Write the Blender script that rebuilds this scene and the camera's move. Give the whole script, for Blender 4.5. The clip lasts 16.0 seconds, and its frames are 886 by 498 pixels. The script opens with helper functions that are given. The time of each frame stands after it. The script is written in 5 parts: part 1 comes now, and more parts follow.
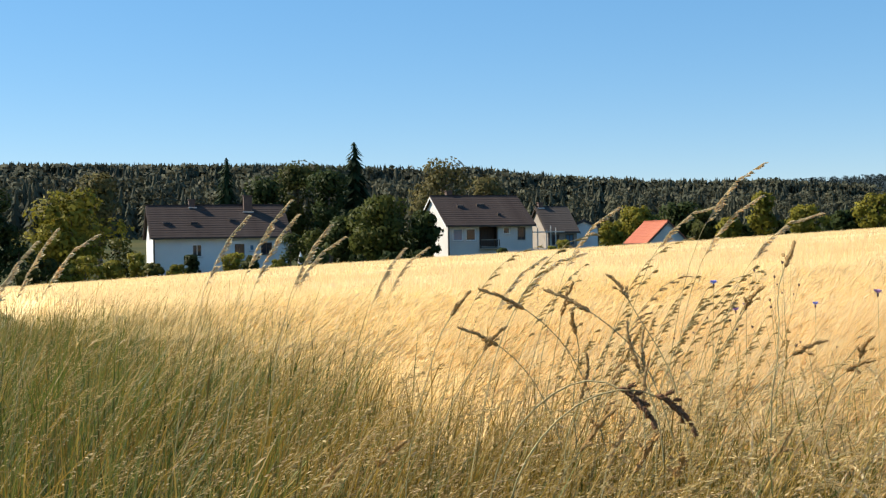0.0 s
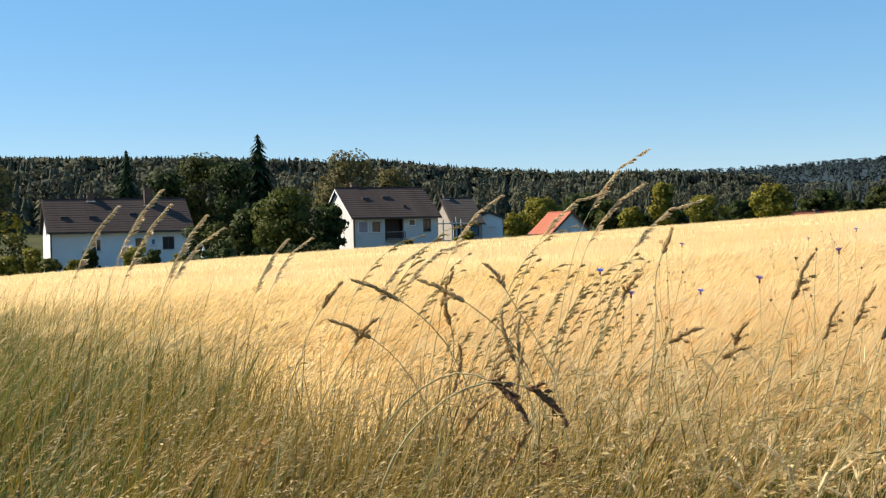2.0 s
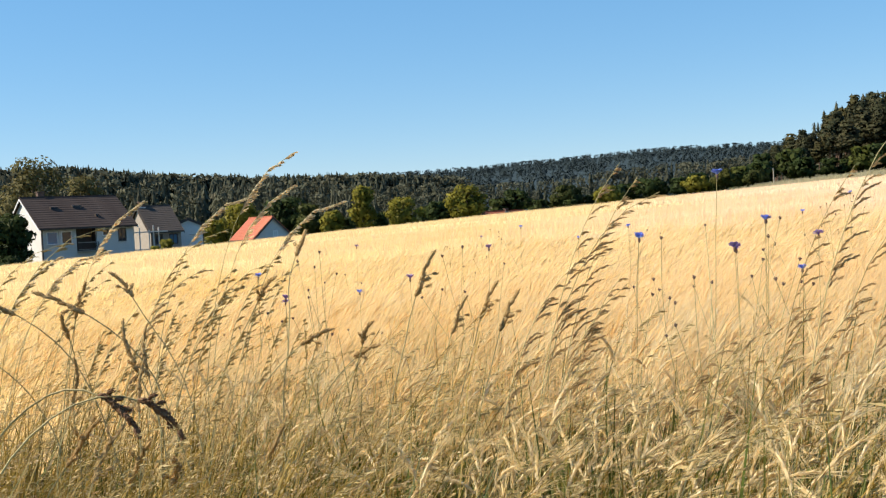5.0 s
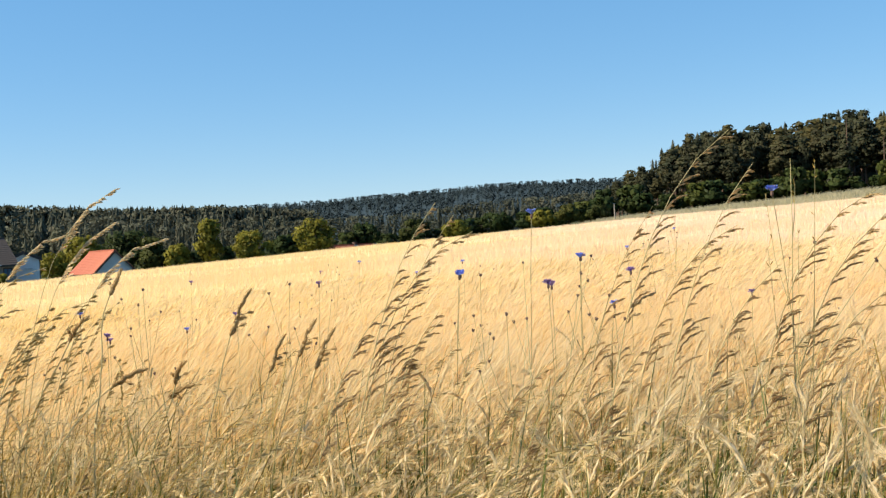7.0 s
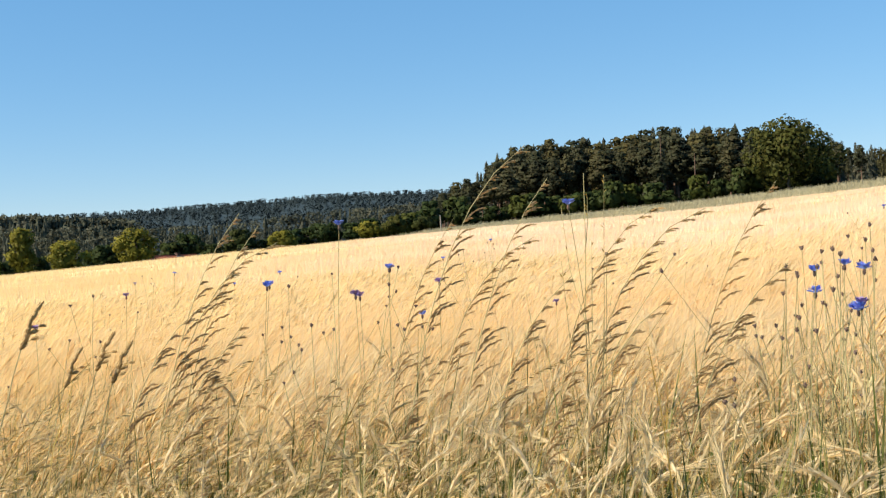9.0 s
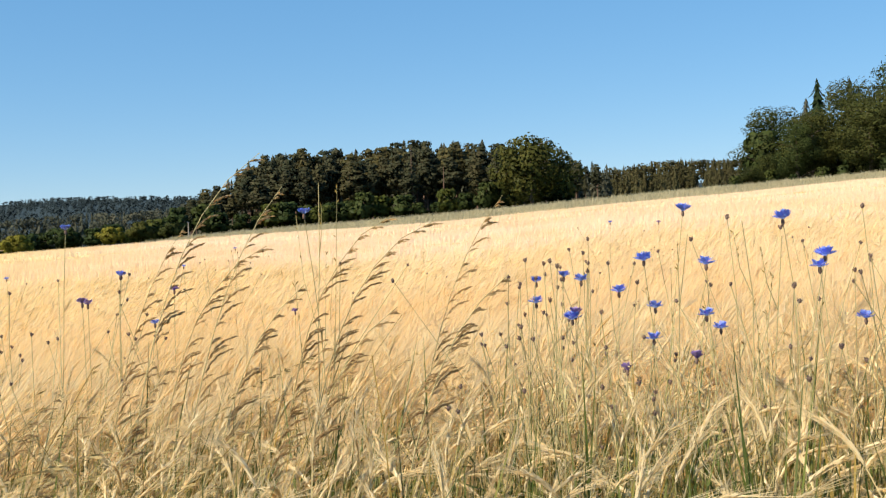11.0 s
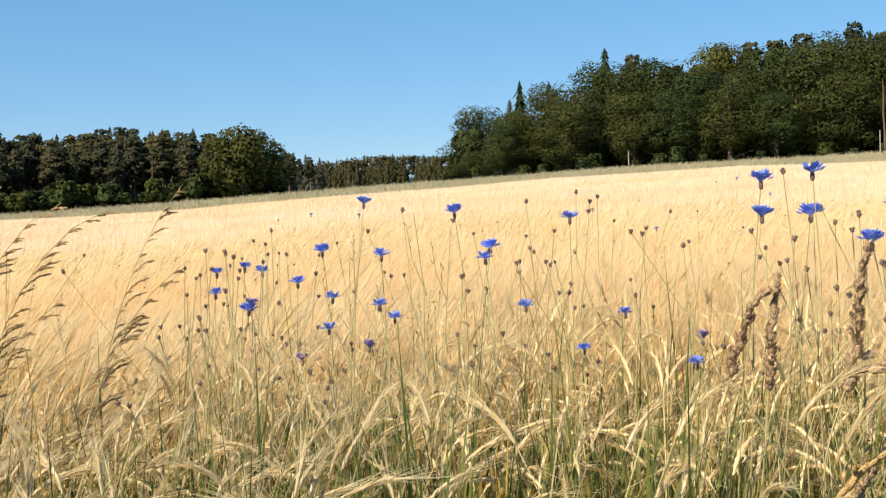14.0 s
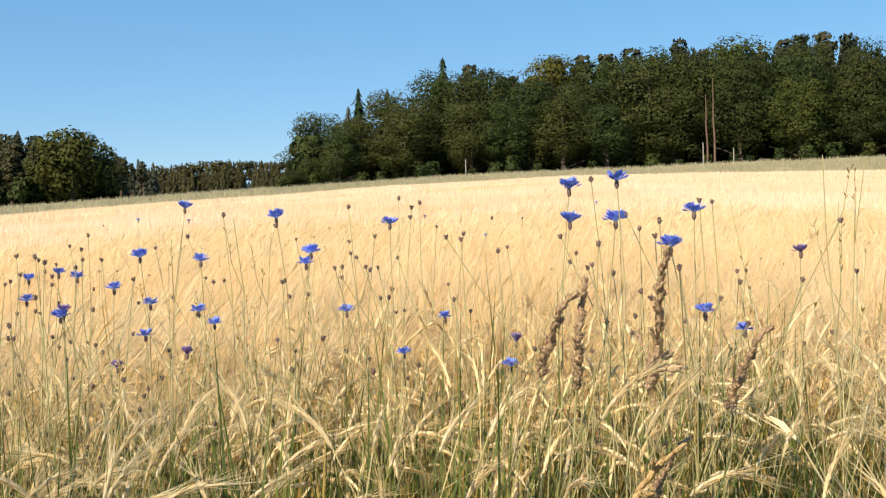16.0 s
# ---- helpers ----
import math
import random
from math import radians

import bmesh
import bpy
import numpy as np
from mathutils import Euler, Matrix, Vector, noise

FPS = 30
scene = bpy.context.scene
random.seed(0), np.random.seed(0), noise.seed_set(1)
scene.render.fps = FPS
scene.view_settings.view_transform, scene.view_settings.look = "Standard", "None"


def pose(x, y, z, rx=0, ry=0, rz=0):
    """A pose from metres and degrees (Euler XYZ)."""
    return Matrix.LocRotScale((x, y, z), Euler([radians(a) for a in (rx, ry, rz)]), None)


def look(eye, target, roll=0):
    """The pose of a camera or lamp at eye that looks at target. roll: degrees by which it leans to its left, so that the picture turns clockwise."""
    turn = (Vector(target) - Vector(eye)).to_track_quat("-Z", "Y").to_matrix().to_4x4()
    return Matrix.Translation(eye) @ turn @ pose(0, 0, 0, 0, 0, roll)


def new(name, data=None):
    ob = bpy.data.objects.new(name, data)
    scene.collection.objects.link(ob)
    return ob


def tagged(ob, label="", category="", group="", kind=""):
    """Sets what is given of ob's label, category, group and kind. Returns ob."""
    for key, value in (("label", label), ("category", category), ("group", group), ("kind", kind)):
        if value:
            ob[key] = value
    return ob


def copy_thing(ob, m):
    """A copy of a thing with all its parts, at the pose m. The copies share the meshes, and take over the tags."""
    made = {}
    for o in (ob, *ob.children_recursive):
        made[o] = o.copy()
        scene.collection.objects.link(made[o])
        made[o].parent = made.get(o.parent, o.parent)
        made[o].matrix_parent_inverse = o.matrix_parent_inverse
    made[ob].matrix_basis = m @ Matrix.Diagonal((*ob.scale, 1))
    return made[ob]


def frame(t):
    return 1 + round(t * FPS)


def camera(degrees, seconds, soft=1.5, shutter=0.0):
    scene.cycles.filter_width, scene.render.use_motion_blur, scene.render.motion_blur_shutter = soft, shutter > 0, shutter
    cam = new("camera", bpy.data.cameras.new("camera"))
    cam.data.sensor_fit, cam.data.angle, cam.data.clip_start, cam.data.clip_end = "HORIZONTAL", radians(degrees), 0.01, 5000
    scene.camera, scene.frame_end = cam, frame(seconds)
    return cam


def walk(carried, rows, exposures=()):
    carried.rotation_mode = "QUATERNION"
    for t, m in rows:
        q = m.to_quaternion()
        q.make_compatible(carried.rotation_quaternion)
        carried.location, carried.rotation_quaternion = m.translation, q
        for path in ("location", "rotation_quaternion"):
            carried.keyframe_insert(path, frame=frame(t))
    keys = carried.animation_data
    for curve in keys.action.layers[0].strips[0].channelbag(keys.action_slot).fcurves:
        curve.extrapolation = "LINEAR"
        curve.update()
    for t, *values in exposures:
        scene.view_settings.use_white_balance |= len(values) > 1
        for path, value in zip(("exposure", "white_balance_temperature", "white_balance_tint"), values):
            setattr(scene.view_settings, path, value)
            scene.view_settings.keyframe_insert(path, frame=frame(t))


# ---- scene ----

# ================= camera =================
cam = camera(42.85, 16.0, soft=1.25)
PATH = [
    (0.0, pose(0.000, -0.000, 1.200, 89.66, 0.94, -0.00)),
    (0.5, pose(0.008, 0.021, 1.196, 89.37, 1.16, -0.90)),
    (1.0, pose(0.038, 0.063, 1.192, 88.96, 0.98, -2.04)),
    (1.5, pose(0.068, 0.090, 1.187, 88.84, 1.43, -3.40)),
    (2.0, pose(0.078, 0.086, 1.191, 89.16, 1.42, -4.75)),
    (2.5, pose(0.097, 0.079, 1.190, 89.30, 1.66, -6.88)),
    (3.0, pose(0.136, 0.081, 1.191, 89.20, 1.97, -9.93)),
    (3.5, pose(0.166, 0.090, 1.187, 88.88, 2.43, -12.29)),
    (4.0, pose(0.189, 0.086, 1.187, 88.66, 2.72, -14.94)),
    (4.5, pose(0.214, 0.086, 1.182, 88.59, 2.96, -17.57)),
    (7.0, pose(0.287, 0.018, 1.190, 90.10, 3.06, -27.38)),
    (7.5, pose(0.298, 0.009, 1.191, 89.86, 3.26, -29.82)),
    (8.0, pose(0.322, 0.004, 1.188, 89.76, 3.26, -31.47)),
    (8.5, pose(0.324, -0.006, 1.186, 89.79, 3.18, -33.38)),
    (9.0, pose(0.322, -0.021, 1.188, 90.19, 3.00, -36.14)),
    (9.5, pose(0.315, -0.033, 1.187, 90.74, 2.66, -40.02)),
    (12.0, pose(0.357, -0.073, 1.185, 89.75, 1.89, -53.95)),
    (12.5, pose(0.352, -0.089, 1.187, 89.97, 1.74, -57.03)),
    (13.0, pose(0.358, -0.099, 1.183, 89.49, 1.73, -59.64)),
    (13.5, pose(0.359, -0.111, 1.181, 89.26, 1.66, -61.67)),
    (14.0, pose(0.371, -0.112, 1.180, 89.25, 1.74, -63.23)),
    (14.5, pose(0.381, -0.115, 1.178, 89.03, 1.77, -64.77)),
    (15.0, pose(0.383, -0.124, 1.176, 89.24, 1.39, -66.44)),
    (15.5, pose(0.380, -0.133, 1.176, 89.44, 1.32, -68.64)),
    (16.0, pose(0.370, -0.148, 1.176, 89.37, 1.59, -71.40)),
]
walk(cam, PATH, exposures=[(0.0, 0.74), (4.5, 0.75), (9.0, 0.71), (12.0, 0.66), (16.0, 0.66)])

# ================= world and sun =================
SUN_AZ, SUN_EL = -72.0, 40.0
world = bpy.data.worlds.new("world")
scene.world = world
world.use_nodes = True
wn = world.node_tree.nodes
sky = wn.new("ShaderNodeTexSky")
sky.sky_type = "NISHITA"
sky.sun_disc = False
sky.sun_elevation, sky.sun_rotation = radians(SUN_EL), radians(SUN_AZ)
sky.altitude, sky.air_density, sky.dust_density, sky.ozone_density = 400, 1.0, 0.0, 10.0
wn["Background"].inputs["Strength"].default_value = 0.211
deep = wn.new("ShaderNodeHueSaturation")
deep.inputs["Saturation"].default_value = 1.42
deep.inputs["Hue"].default_value = 0.500
soft_sky = wn.new("ShaderNodeGamma")
soft_sky.inputs["Gamma"].default_value = 0.5
world.node_tree.links.new(sky.outputs["Color"], soft_sky.inputs["Color"])
world.node_tree.links.new(soft_sky.outputs["Color"], deep.inputs["Color"])
world.node_tree.links.new(deep.outputs["Color"], wn["Background"].inputs["Color"])
sun = new("sun", bpy.data.lights.new("sun", "SUN"))
sun.data.energy, sun.data.angle, sun.data.color = 5.0, radians(0.55), (1.0, 0.88, 0.70)
ca, sa, ce, se = math.cos(radians(SUN_AZ)), math.sin(radians(SUN_AZ)), math.cos(radians(SUN_EL)), math.sin(radians(SUN_EL))
sun.matrix_world = look((300 * sa * ce, 300 * ca * ce, 300 * se), (0, 0, 0))


# ================= materials =================
def ramp_node(nt, fac, stops):
    r = nt.nodes.new("ShaderNodeValToRGB")
    while len(r.color_ramp.elements) < len(stops):
        r.color_ramp.elements.new(0.5)
    for e, (p, c) in zip(r.color_ramp.elements, stops):
        e.position, e.color = p, (*c, 1)
    nt.links.new(fac, r.inputs["Fac"])
    return r.outputs["Color"]


def noise_node(nt, vec, scale, detail=4, rough=0.55, stretch=None):
    n = nt.nodes.new("ShaderNodeTexNoise")
    n.inputs["Scale"].default_value, n.inputs["Detail"].default_value, n.inputs["Roughness"].default_value = scale, detail, rough
    if stretch:
        m = nt.nodes.new("ShaderNodeMapping")
        m.inputs["Scale"].default_value = stretch
        nt.links.new(vec, m.inputs["Vector"])
        vec = m.outputs["Vector"]
    nt.links.new(vec, n.inputs["Vector"])
    return n.outputs["Fac"]


def mix_col(nt, a, b, fac, mode="MIX"):
    m = nt.nodes.new("ShaderNodeMix")
    m.data_type, m.blend_type = "RGBA", mode
    for sock, val in ((m.inputs[0], fac), (m.inputs[6], a), (m.inputs[7], b)):
        if isinstance(val, (int, float)):
            sock.default_value = val
        elif isinstance(val, tuple):
            sock.default_value = (*val, 1)
        else:
            nt.links.new(val, sock)
    return m.outputs[2]


def ripeness(nt, col, golden, amount):
    """The crop is deeper golden towards the lower western end of the field."""
    xyz = nt.nodes.new("ShaderNodeSeparateXYZ")
    nt.links.new(nt.nodes.new("ShaderNodeNewGeometry").outputs["Position"], xyz.inputs[0])
    a = nt.nodes.new("ShaderNodeMath")
    a.operation = "MULTIPLY_ADD"
    nt.links.new(xyz.outputs[1], a.inputs[0])
    a.inputs[1].default_value = 0.6
    a.inputs[2].default_value = 0.0
    b = nt.nodes.new("ShaderNodeMath")
    b.operation = "SUBTRACT"
    nt.links.new(a.outputs[0], b.inputs[0])
    nt.links.new(xyz.outputs[0], b.inputs[1])
    c = nt.nodes.new("ShaderNodeMapRange")
    c.inputs[1].default_value, c.inputs[2].default_value = -4.0, 5.0
    c.inputs[3].default_value, c.inputs[4].default_value = 0.0, amount
    nt.links.new(b.outputs[0], c.inputs[0])
    return mix_col(nt, col, golden, c.outputs[0])


def plant_mat(name, colours, scale=1.0, translucent=0.3, rough=0.6, by="island", patch=None, spec=0.3, vary=False, golden=None):
    """Leaf, straw or needle: colour varies by piece (island or object) and in patches."""
    m = bpy.data.materials.new(name)
    m.use_nodes = True
    nt = m.node_tree
    bsdf = nt.nodes["Principled BSDF"]
    geo = nt.nodes.new("ShaderNodeNewGeometry")
    rnd = geo.outputs["Random Per Island"]
    if by == "object":
        rnd = nt.nodes.new("ShaderNodeObjectInfo").outputs["Random"]
    n = len(colours)
    col = ramp_node(nt, rnd, [(k / max(1, n - 1), c) for k, c in enumerate(colours)])
    fac = noise_node(nt, geo.outputs["Position"], scale, 3)
    if patch:
        col = mix_col(nt, col, patch, ramp_node(nt, fac, [(0.42, (0, 0, 0)), (0.68, (0.65, 0.65, 0.65))]))
    else:
        col = mix_col(nt, col, ramp_node(nt, fac, [(0.3, (0.72, 0.72, 0.72)), (0.7, (1.2, 1.2, 1.2))]), 0.8, "MULTIPLY")
    if golden:
        col = ripeness(nt, col, golden, 0.55)
    if vary:
        own = nt.nodes.new("ShaderNodeObjectInfo").outputs["Random"]
        col = mix_col(nt, col, ramp_node(nt, own, [(0, (0.62, 0.70, 0.75)), (0.3, (0.85, 0.9, 0.9)), (0.7, (1.1, 1.05, 1.0)), (1, (1.55, 1.32, 0.95))]), 1.0, "MULTIPLY")
    nt.links.new(col, bsdf.inputs["Base Color"])
    bsdf.inputs["Roughness"].default_value = rough
    bsdf.inputs["Specular IOR Level"].default_value = spec
    if translucent:
        tr = nt.nodes.new("ShaderNodeBsdfTranslucent")
        nt.links.new(col, tr.inputs["Color"])
        mx = nt.nodes.new("ShaderNodeMixShader")
        mx.inputs["Fac"].default_value = translucent
        nt.links.new(bsdf.outputs["BSDF"], mx.inputs[1])
        nt.links.new(tr.outputs["BSDF"], mx.inputs[2])
        nt.links.new(mx.outputs["Shader"], nt.nodes["Material Output"].inputs["Surface"])
    return m


def solid_mat(name, c1, c2, scale=3.0, rough=0.7, metal=0.0, bump=0.2, stretch=None, spec=0.4, fine=8.0):
    """Painted, plastered, tiled or wooden surface with stains and fine relief."""
    m = bpy.data.materials.new(name)
    m.use_nodes = True
    nt = m.node_tree
    bsdf = nt.nodes["Principled BSDF"]
    tc = nt.nodes.new("ShaderNodeTexCoord")
    big = noise_node(nt, tc.outputs["Object"], scale, 5, 0.6, stretch)
    small = noise_node(nt, tc.outputs["Object"], scale * fine, 4, 0.6, stretch)
    col = ramp_node(nt, big, [(0.3, c1), (0.72, c2)])
    col = mix_col(nt, col, ramp_node(nt, small, [(0.25, (0.8, 0.8, 0.8)), (0.75, (1.12, 1.12, 1.12))]), 0.7, "MULTIPLY")
    nt.links.new(col, bsdf.inputs["Base Color"])
    bsdf.inputs["Roughness"].default_value, bsdf.inputs["Metallic"].default_value = rough, metal
    bsdf.inputs["Specular IOR Level"].default_value = spec
    b = nt.nodes.new("ShaderNodeBump")
    b.inputs["Strength"].default_value, b.inputs["Distance"].default_value = bump, 0.02
    nt.links.new(small, b.inputs["Height"])
    nt.links.new(b.outputs["Normal"], bsdf.inputs["Normal"])
    return m


def glass_mat(name, tint):
    m = bpy.data.materials.new(name)
    m.use_nodes = True
    b = m.node_tree.nodes["Principled BSDF"]
    b.inputs["Base Color"].default_value = (*tint, 1)
    b.inputs["Roughness"].default_value = 0.03
    b.inputs["Specular IOR Level"].default_value = 0.35
    return m


M = {}
M["straw"] = plant_mat("barley_straw", [(0.64, 0.50, 0.22), (0.78, 0.63, 0.33), (0.34, 0.31, 0.10), (0.60, 0.48, 0.22), (0.86, 0.71, 0.42)], 2.0, 0.5)
M["ear"] = plant_mat("barley_ear", [(0.80, 0.65, 0.36), (0.90, 0.78, 0.52), (0.66, 0.52, 0.26), (0.84, 0.71, 0.43)], 0.8, 0.45)
M["awn"] = plant_mat("barley_awn", [(0.89, 0.73, 0.44), (0.94, 0.82, 0.57), (0.85, 0.67, 0.38)], 0.9, 0.62, patch=(0.72, 0.53, 0.24), golden=(0.80, 0.58, 0.20))
M["far_ear"] = plant_mat("barley_far", [(0.88, 0.68, 0.47), (0.93, 0.77, 0.60), (0.85, 0.63, 0.41)], 0.35, 0.5, patch=(0.74, 0.52, 0.26), golden=(0.80, 0.62, 0.27))
M["green_leaf"] = plant_mat("green_blade", [(0.024, 0.044, 0.008), (0.085, 0.125, 0.020), (0.26, 0.245, 0.06), (0.038, 0.066, 0.012), (0.135, 0.17, 0.030)], 1.3, 0.35, patch=(0.14, 0.155, 0.035))
M["dry_grass"] = plant_mat("dry_grass", [(0.23, 0.15, 0.027), (0.34, 0.225, 0.042), (0.125, 0.088, 0.016), (0.44, 0.305, 0.073)], 1.2, 0.35)
M["panicle"] = plant_mat("panicle", [(0.46, 0.31, 0.14), (0.62, 0.45, 0.22), (0.34, 0.22, 0.10), (0.74, 0.58, 0.33)], 4.0, 0.4)
M["pale_panicle"] = plant_mat("pale_panicle", [(0.46, 0.335, 0.125), (0.62, 0.48, 0.22), (0.31, 0.215, 0.07)], 4.0, 0.4)
M["plume"] = plant_mat("plume", [(0.80, 0.67, 0.42), (0.92, 0.81, 0.58), (0.64, 0.50, 0.28)], 4.0, 0.55)
M["spike"] = plant_mat("seed_spike", [(0.44, 0.29, 0.12), (0.58, 0.40, 0.18), (0.32, 0.20, 0.085)], 40.0, 0.2, spec=0.1)
M["pale_spike"] = plant_mat("pale_spike", [(0.44, 0.31, 0.17), (0.56, 0.41, 0.24), (0.32, 0.21, 0.12), (0.38, 0.23, 0.16)], 40.0, 0.1, spec=0.1)
M["stem"] = plant_mat("weed_stem", [(0.36, 0.32, 0.14), (0.46, 0.39, 0.19)], 5.0, 0.1)
M["blue"] = plant_mat("blue_petal", [(0.17, 0.32, 0.88), (0.30, 0.48, 0.95), (0.17, 0.20, 0.72), (0.42, 0.58, 0.95)], 30.0, 0.4)
M["violet"] = plant_mat("violet_floret", [(0.16, 0.06, 0.36), (0.24, 0.10, 0.42)], 30.0, 0.2)
M["faded"] = plant_mat("faded_petal", [(0.28, 0.20, 0.52), (0.40, 0.28, 0.50), (0.22, 0.15, 0.46)], 30.0, 0.3)
M["bud"] = plant_mat("bud_scale", [(0.11, 0.08, 0.075), (0.19, 0.13, 0.10), (0.07, 0.05, 0.06)], 60.0, 0.0, spec=0.1)
M["dark_husk"] = plant_mat("dark_husk", [(0.15, 0.075, 0.04), (0.22, 0.12, 0.06), (0.09, 0.05, 0.03)], 40.0, 0.0, spec=0.1)
M["bark"] = solid_mat("bark", (0.10, 0.075, 0.055), (0.20, 0.15, 0.11), 2.0, 0.9, bump=0.6, stretch=(1, 1, 0.2))
M["red_bark"] = solid_mat("pine_bark", (0.11, 0.07, 0.05), (0.20, 0.12, 0.08), 2.0, 0.9, bump=0.6, stretch=(1, 1, 0.2))
M["oak"] = plant_mat("oak_leaf", [(0.046, 0.057, 0.018), (0.064, 0.074, 0.022), (0.052, 0.062, 0.019), (0.084, 0.085, 0.025)], 0.25, 0.30, 0.5, vary=True, spec=0.05)
M["olive"] = plant_mat("olive_leaf", [(0.17, 0.165, 0.026), (0.23, 0.21, 0.034), (0.18, 0.16, 0.026)], 0.3, 0.35, 0.5, spec=0.05)
M["dark_leaf"] = plant_mat("dark_leaf", [(0.036, 0.053, 0.017), (0.048, 0.066, 0.022), (0.062, 0.078, 0.024)], 0.3, 0.30, 0.5, vary=True, spec=0.05)
M["brown_leaf"] = plant_mat("birch_leaf", [(0.11, 0.10, 0.04), (0.14, 0.12, 0.05), (0.09, 0.09, 0.03)], 0.3, 0.25, 0.6, spec=0.05)
M["needle"] = plant_mat("spruce_needle", [(0.020, 0.035, 0.014), (0.030, 0.048, 0.018), (0.025, 0.040, 0.020)], 0.2, 0.1, 0.6, spec=0.05)
M["pine_needle"] = plant_mat("pine_needle", [(0.044, 0.050, 0.028), (0.060, 0.062, 0.033), (0.052, 0.049, 0.029)], 0.2, 0.2, 0.6, vary=True, spec=0.05)
# needles lifted and greyed: the haze of distance is painted into the colour
M["hazed_needle"] = plant_mat("hazed_needle", [(0.072, 0.082, 0.056), (0.096, 0.102, 0.070), (0.082, 0.088, 0.060), (0.115, 0.108, 0.072)], 0.06, 0.2, 0.7, spec=0.05)
# blue of the aerial haze is painted into this distant forest colour
M["hazed_wood"] = plant_mat("hazed_wood", [(0.032, 0.048, 0.054), (0.042, 0.059, 0.064), (0.036, 0.053, 0.059)], 0.02, 0.0, 0.9, spec=0.05)
M["plaster"] = solid_mat("white_plaster", (0.74, 0.74, 0.73), (0.84, 0.83, 0.81), 0.5, 0.85, bump=0.15, fine=30)
M["grey_plaster"] = solid_mat("grey_plaster", (0.55, 0.54, 0.52), (0.66, 0.64, 0.61), 0.5, 0.85, bump=0.15, fine=30)
M["roof"] = solid_mat("brown_roof", (0.052, 0.039, 0.035), (0.078, 0.060, 0.053), 0.6, 0.9, bump=0.5, stretch=(1, 1, 4), spec=0.1)
M["grey_roof"] = solid_mat("grey_roof", (0.06, 0.05, 0.045), (0.09, 0.078, 0.07), 0.6, 0.9, bump=0.5, stretch=(1, 1, 4), spec=0.1)
M["red_roof"] = solid_mat("red_roof", (0.34, 0.095, 0.05), (0.44, 0.14, 0.075), 0.6, 0.8, bump=0.5, stretch=(1, 1, 4))
M["dark_wood"] = solid_mat("dark_wood", (0.045, 0.028, 0.02), (0.08, 0.05, 0.035), 1.5, 0.7, stretch=(8, 8, 0.6))
M["grey_wood"] = solid_mat("grey_wood", (0.24, 0.21, 0.18), (0.40, 0.36, 0.31), 2.0, 0.85, stretch=(8, 8, 0.6))
M["pale_wood"] = solid_mat("pale_wood", (0.50, 0.47, 0.43), (0.62, 0.58, 0.52), 2.0, 0.8, stretch=(6, 6, 0.6))
M["frame"] = solid_mat("white_frame", (0.76, 0.76, 0.75), (0.82, 0.82, 0.81), 4.0, 0.4, bump=0.05)
M["dark_frame"] = solid_mat("dark_frame", (0.05, 0.04, 0.035), (0.08, 0.06, 0.05), 4.0, 0.5, bump=0.05)
M["metal"] = solid_mat("zinc", (0.30, 0.30, 0.31), (0.42, 0.42, 0.43), 3.0, 0.4, 0.8, bump=0.05)
M["brick"] = solid_mat("chimney_brick", (0.09, 0.06, 0.05), (0.15, 0.10, 0.08), 6.0, 0.9)
M["cloth"] = solid_mat("white_cloth", (0.75, 0.74, 0.76), (0.83, 0.82, 0.83), 3.0, 0.8, stretch=(6, 6, 0.5))
M["pane"] = glass_mat("window_pane", (0.03, 0.035, 0.045))
# blue sky reflection painted into the base colour of these panes
M["sky_pane"] = glass_mat("sky_reflection_pane", (0.10, 0.19, 0.30))


def ground_mat():
    m = bpy.data.materials.new("meadow_ground")
    m.use_nodes = True
    nt = m.node_tree
    b = nt.nodes["Principled BSDF"]
    pos = nt.nodes.new("ShaderNodeNewGeometry").outputs["Position"]
    c = ramp_node(nt, noise_node(nt, pos, 0.05, 5), [(0.35, (0.035, 0.05, 0.015)), (0.7, (0.08, 0.075, 0.025))])
    c = mix_col(nt, c, ramp_node(nt, noise_node(nt, pos, 14, 4), [(0.3, (0.6, 0.6, 0.55)), (0.7, (1.2, 1.15, 1.0))]), 0.8, "MULTIPLY")
    nt.links.new(c, b.inputs["Base Color"])
    b.inputs["Roughness"].default_value = 0.95
    b.inputs["Specular IOR Level"].default_value = 0.1
    return m


def sheet_mat(name, stops, streak, bumps):
    m = bpy.data.materials.new(name)
    m.use_nodes = True
    nt = m.node_tree
    b = nt.nodes["Principled BSDF"]
    pos = nt.nodes.new("ShaderNodeNewGeometry").outputs["Position"]
    big = noise_node(nt, pos, 0.10, 5, 0.6)
    fine = noise_node(nt, pos, streak, 4, 0.65, (1, 1, 0.15))
    c = ramp_node(nt, big, stops)
    c = mix_col(nt, c, ramp_node(nt, fine, [(0.3, (0.68, 0.62, 0.52)), (0.68, (1.12, 1.12, 1.12))]), 0.85, "MULTIPLY")
    if name == "barley_canopy":
        c = ripeness(nt, c, (0.78, 0.58, 0.23), 0.55)
    nt.links.new(c, b.inputs["Base Color"])
    b.inputs["Roughness"].default_value = 0.9
    b.inputs["Specular IOR Level"].default_value = 0.15
    u = nt.nodes.new("ShaderNodeBump")
    u.inputs["Strength"].default_value, u.inputs["Distance"].default_value = bumps, 0.15
    nt.links.new(fine, u.inputs["Height"])
    nt.links.new(u.outputs["Normal"], b.inputs["Normal"])
    return m


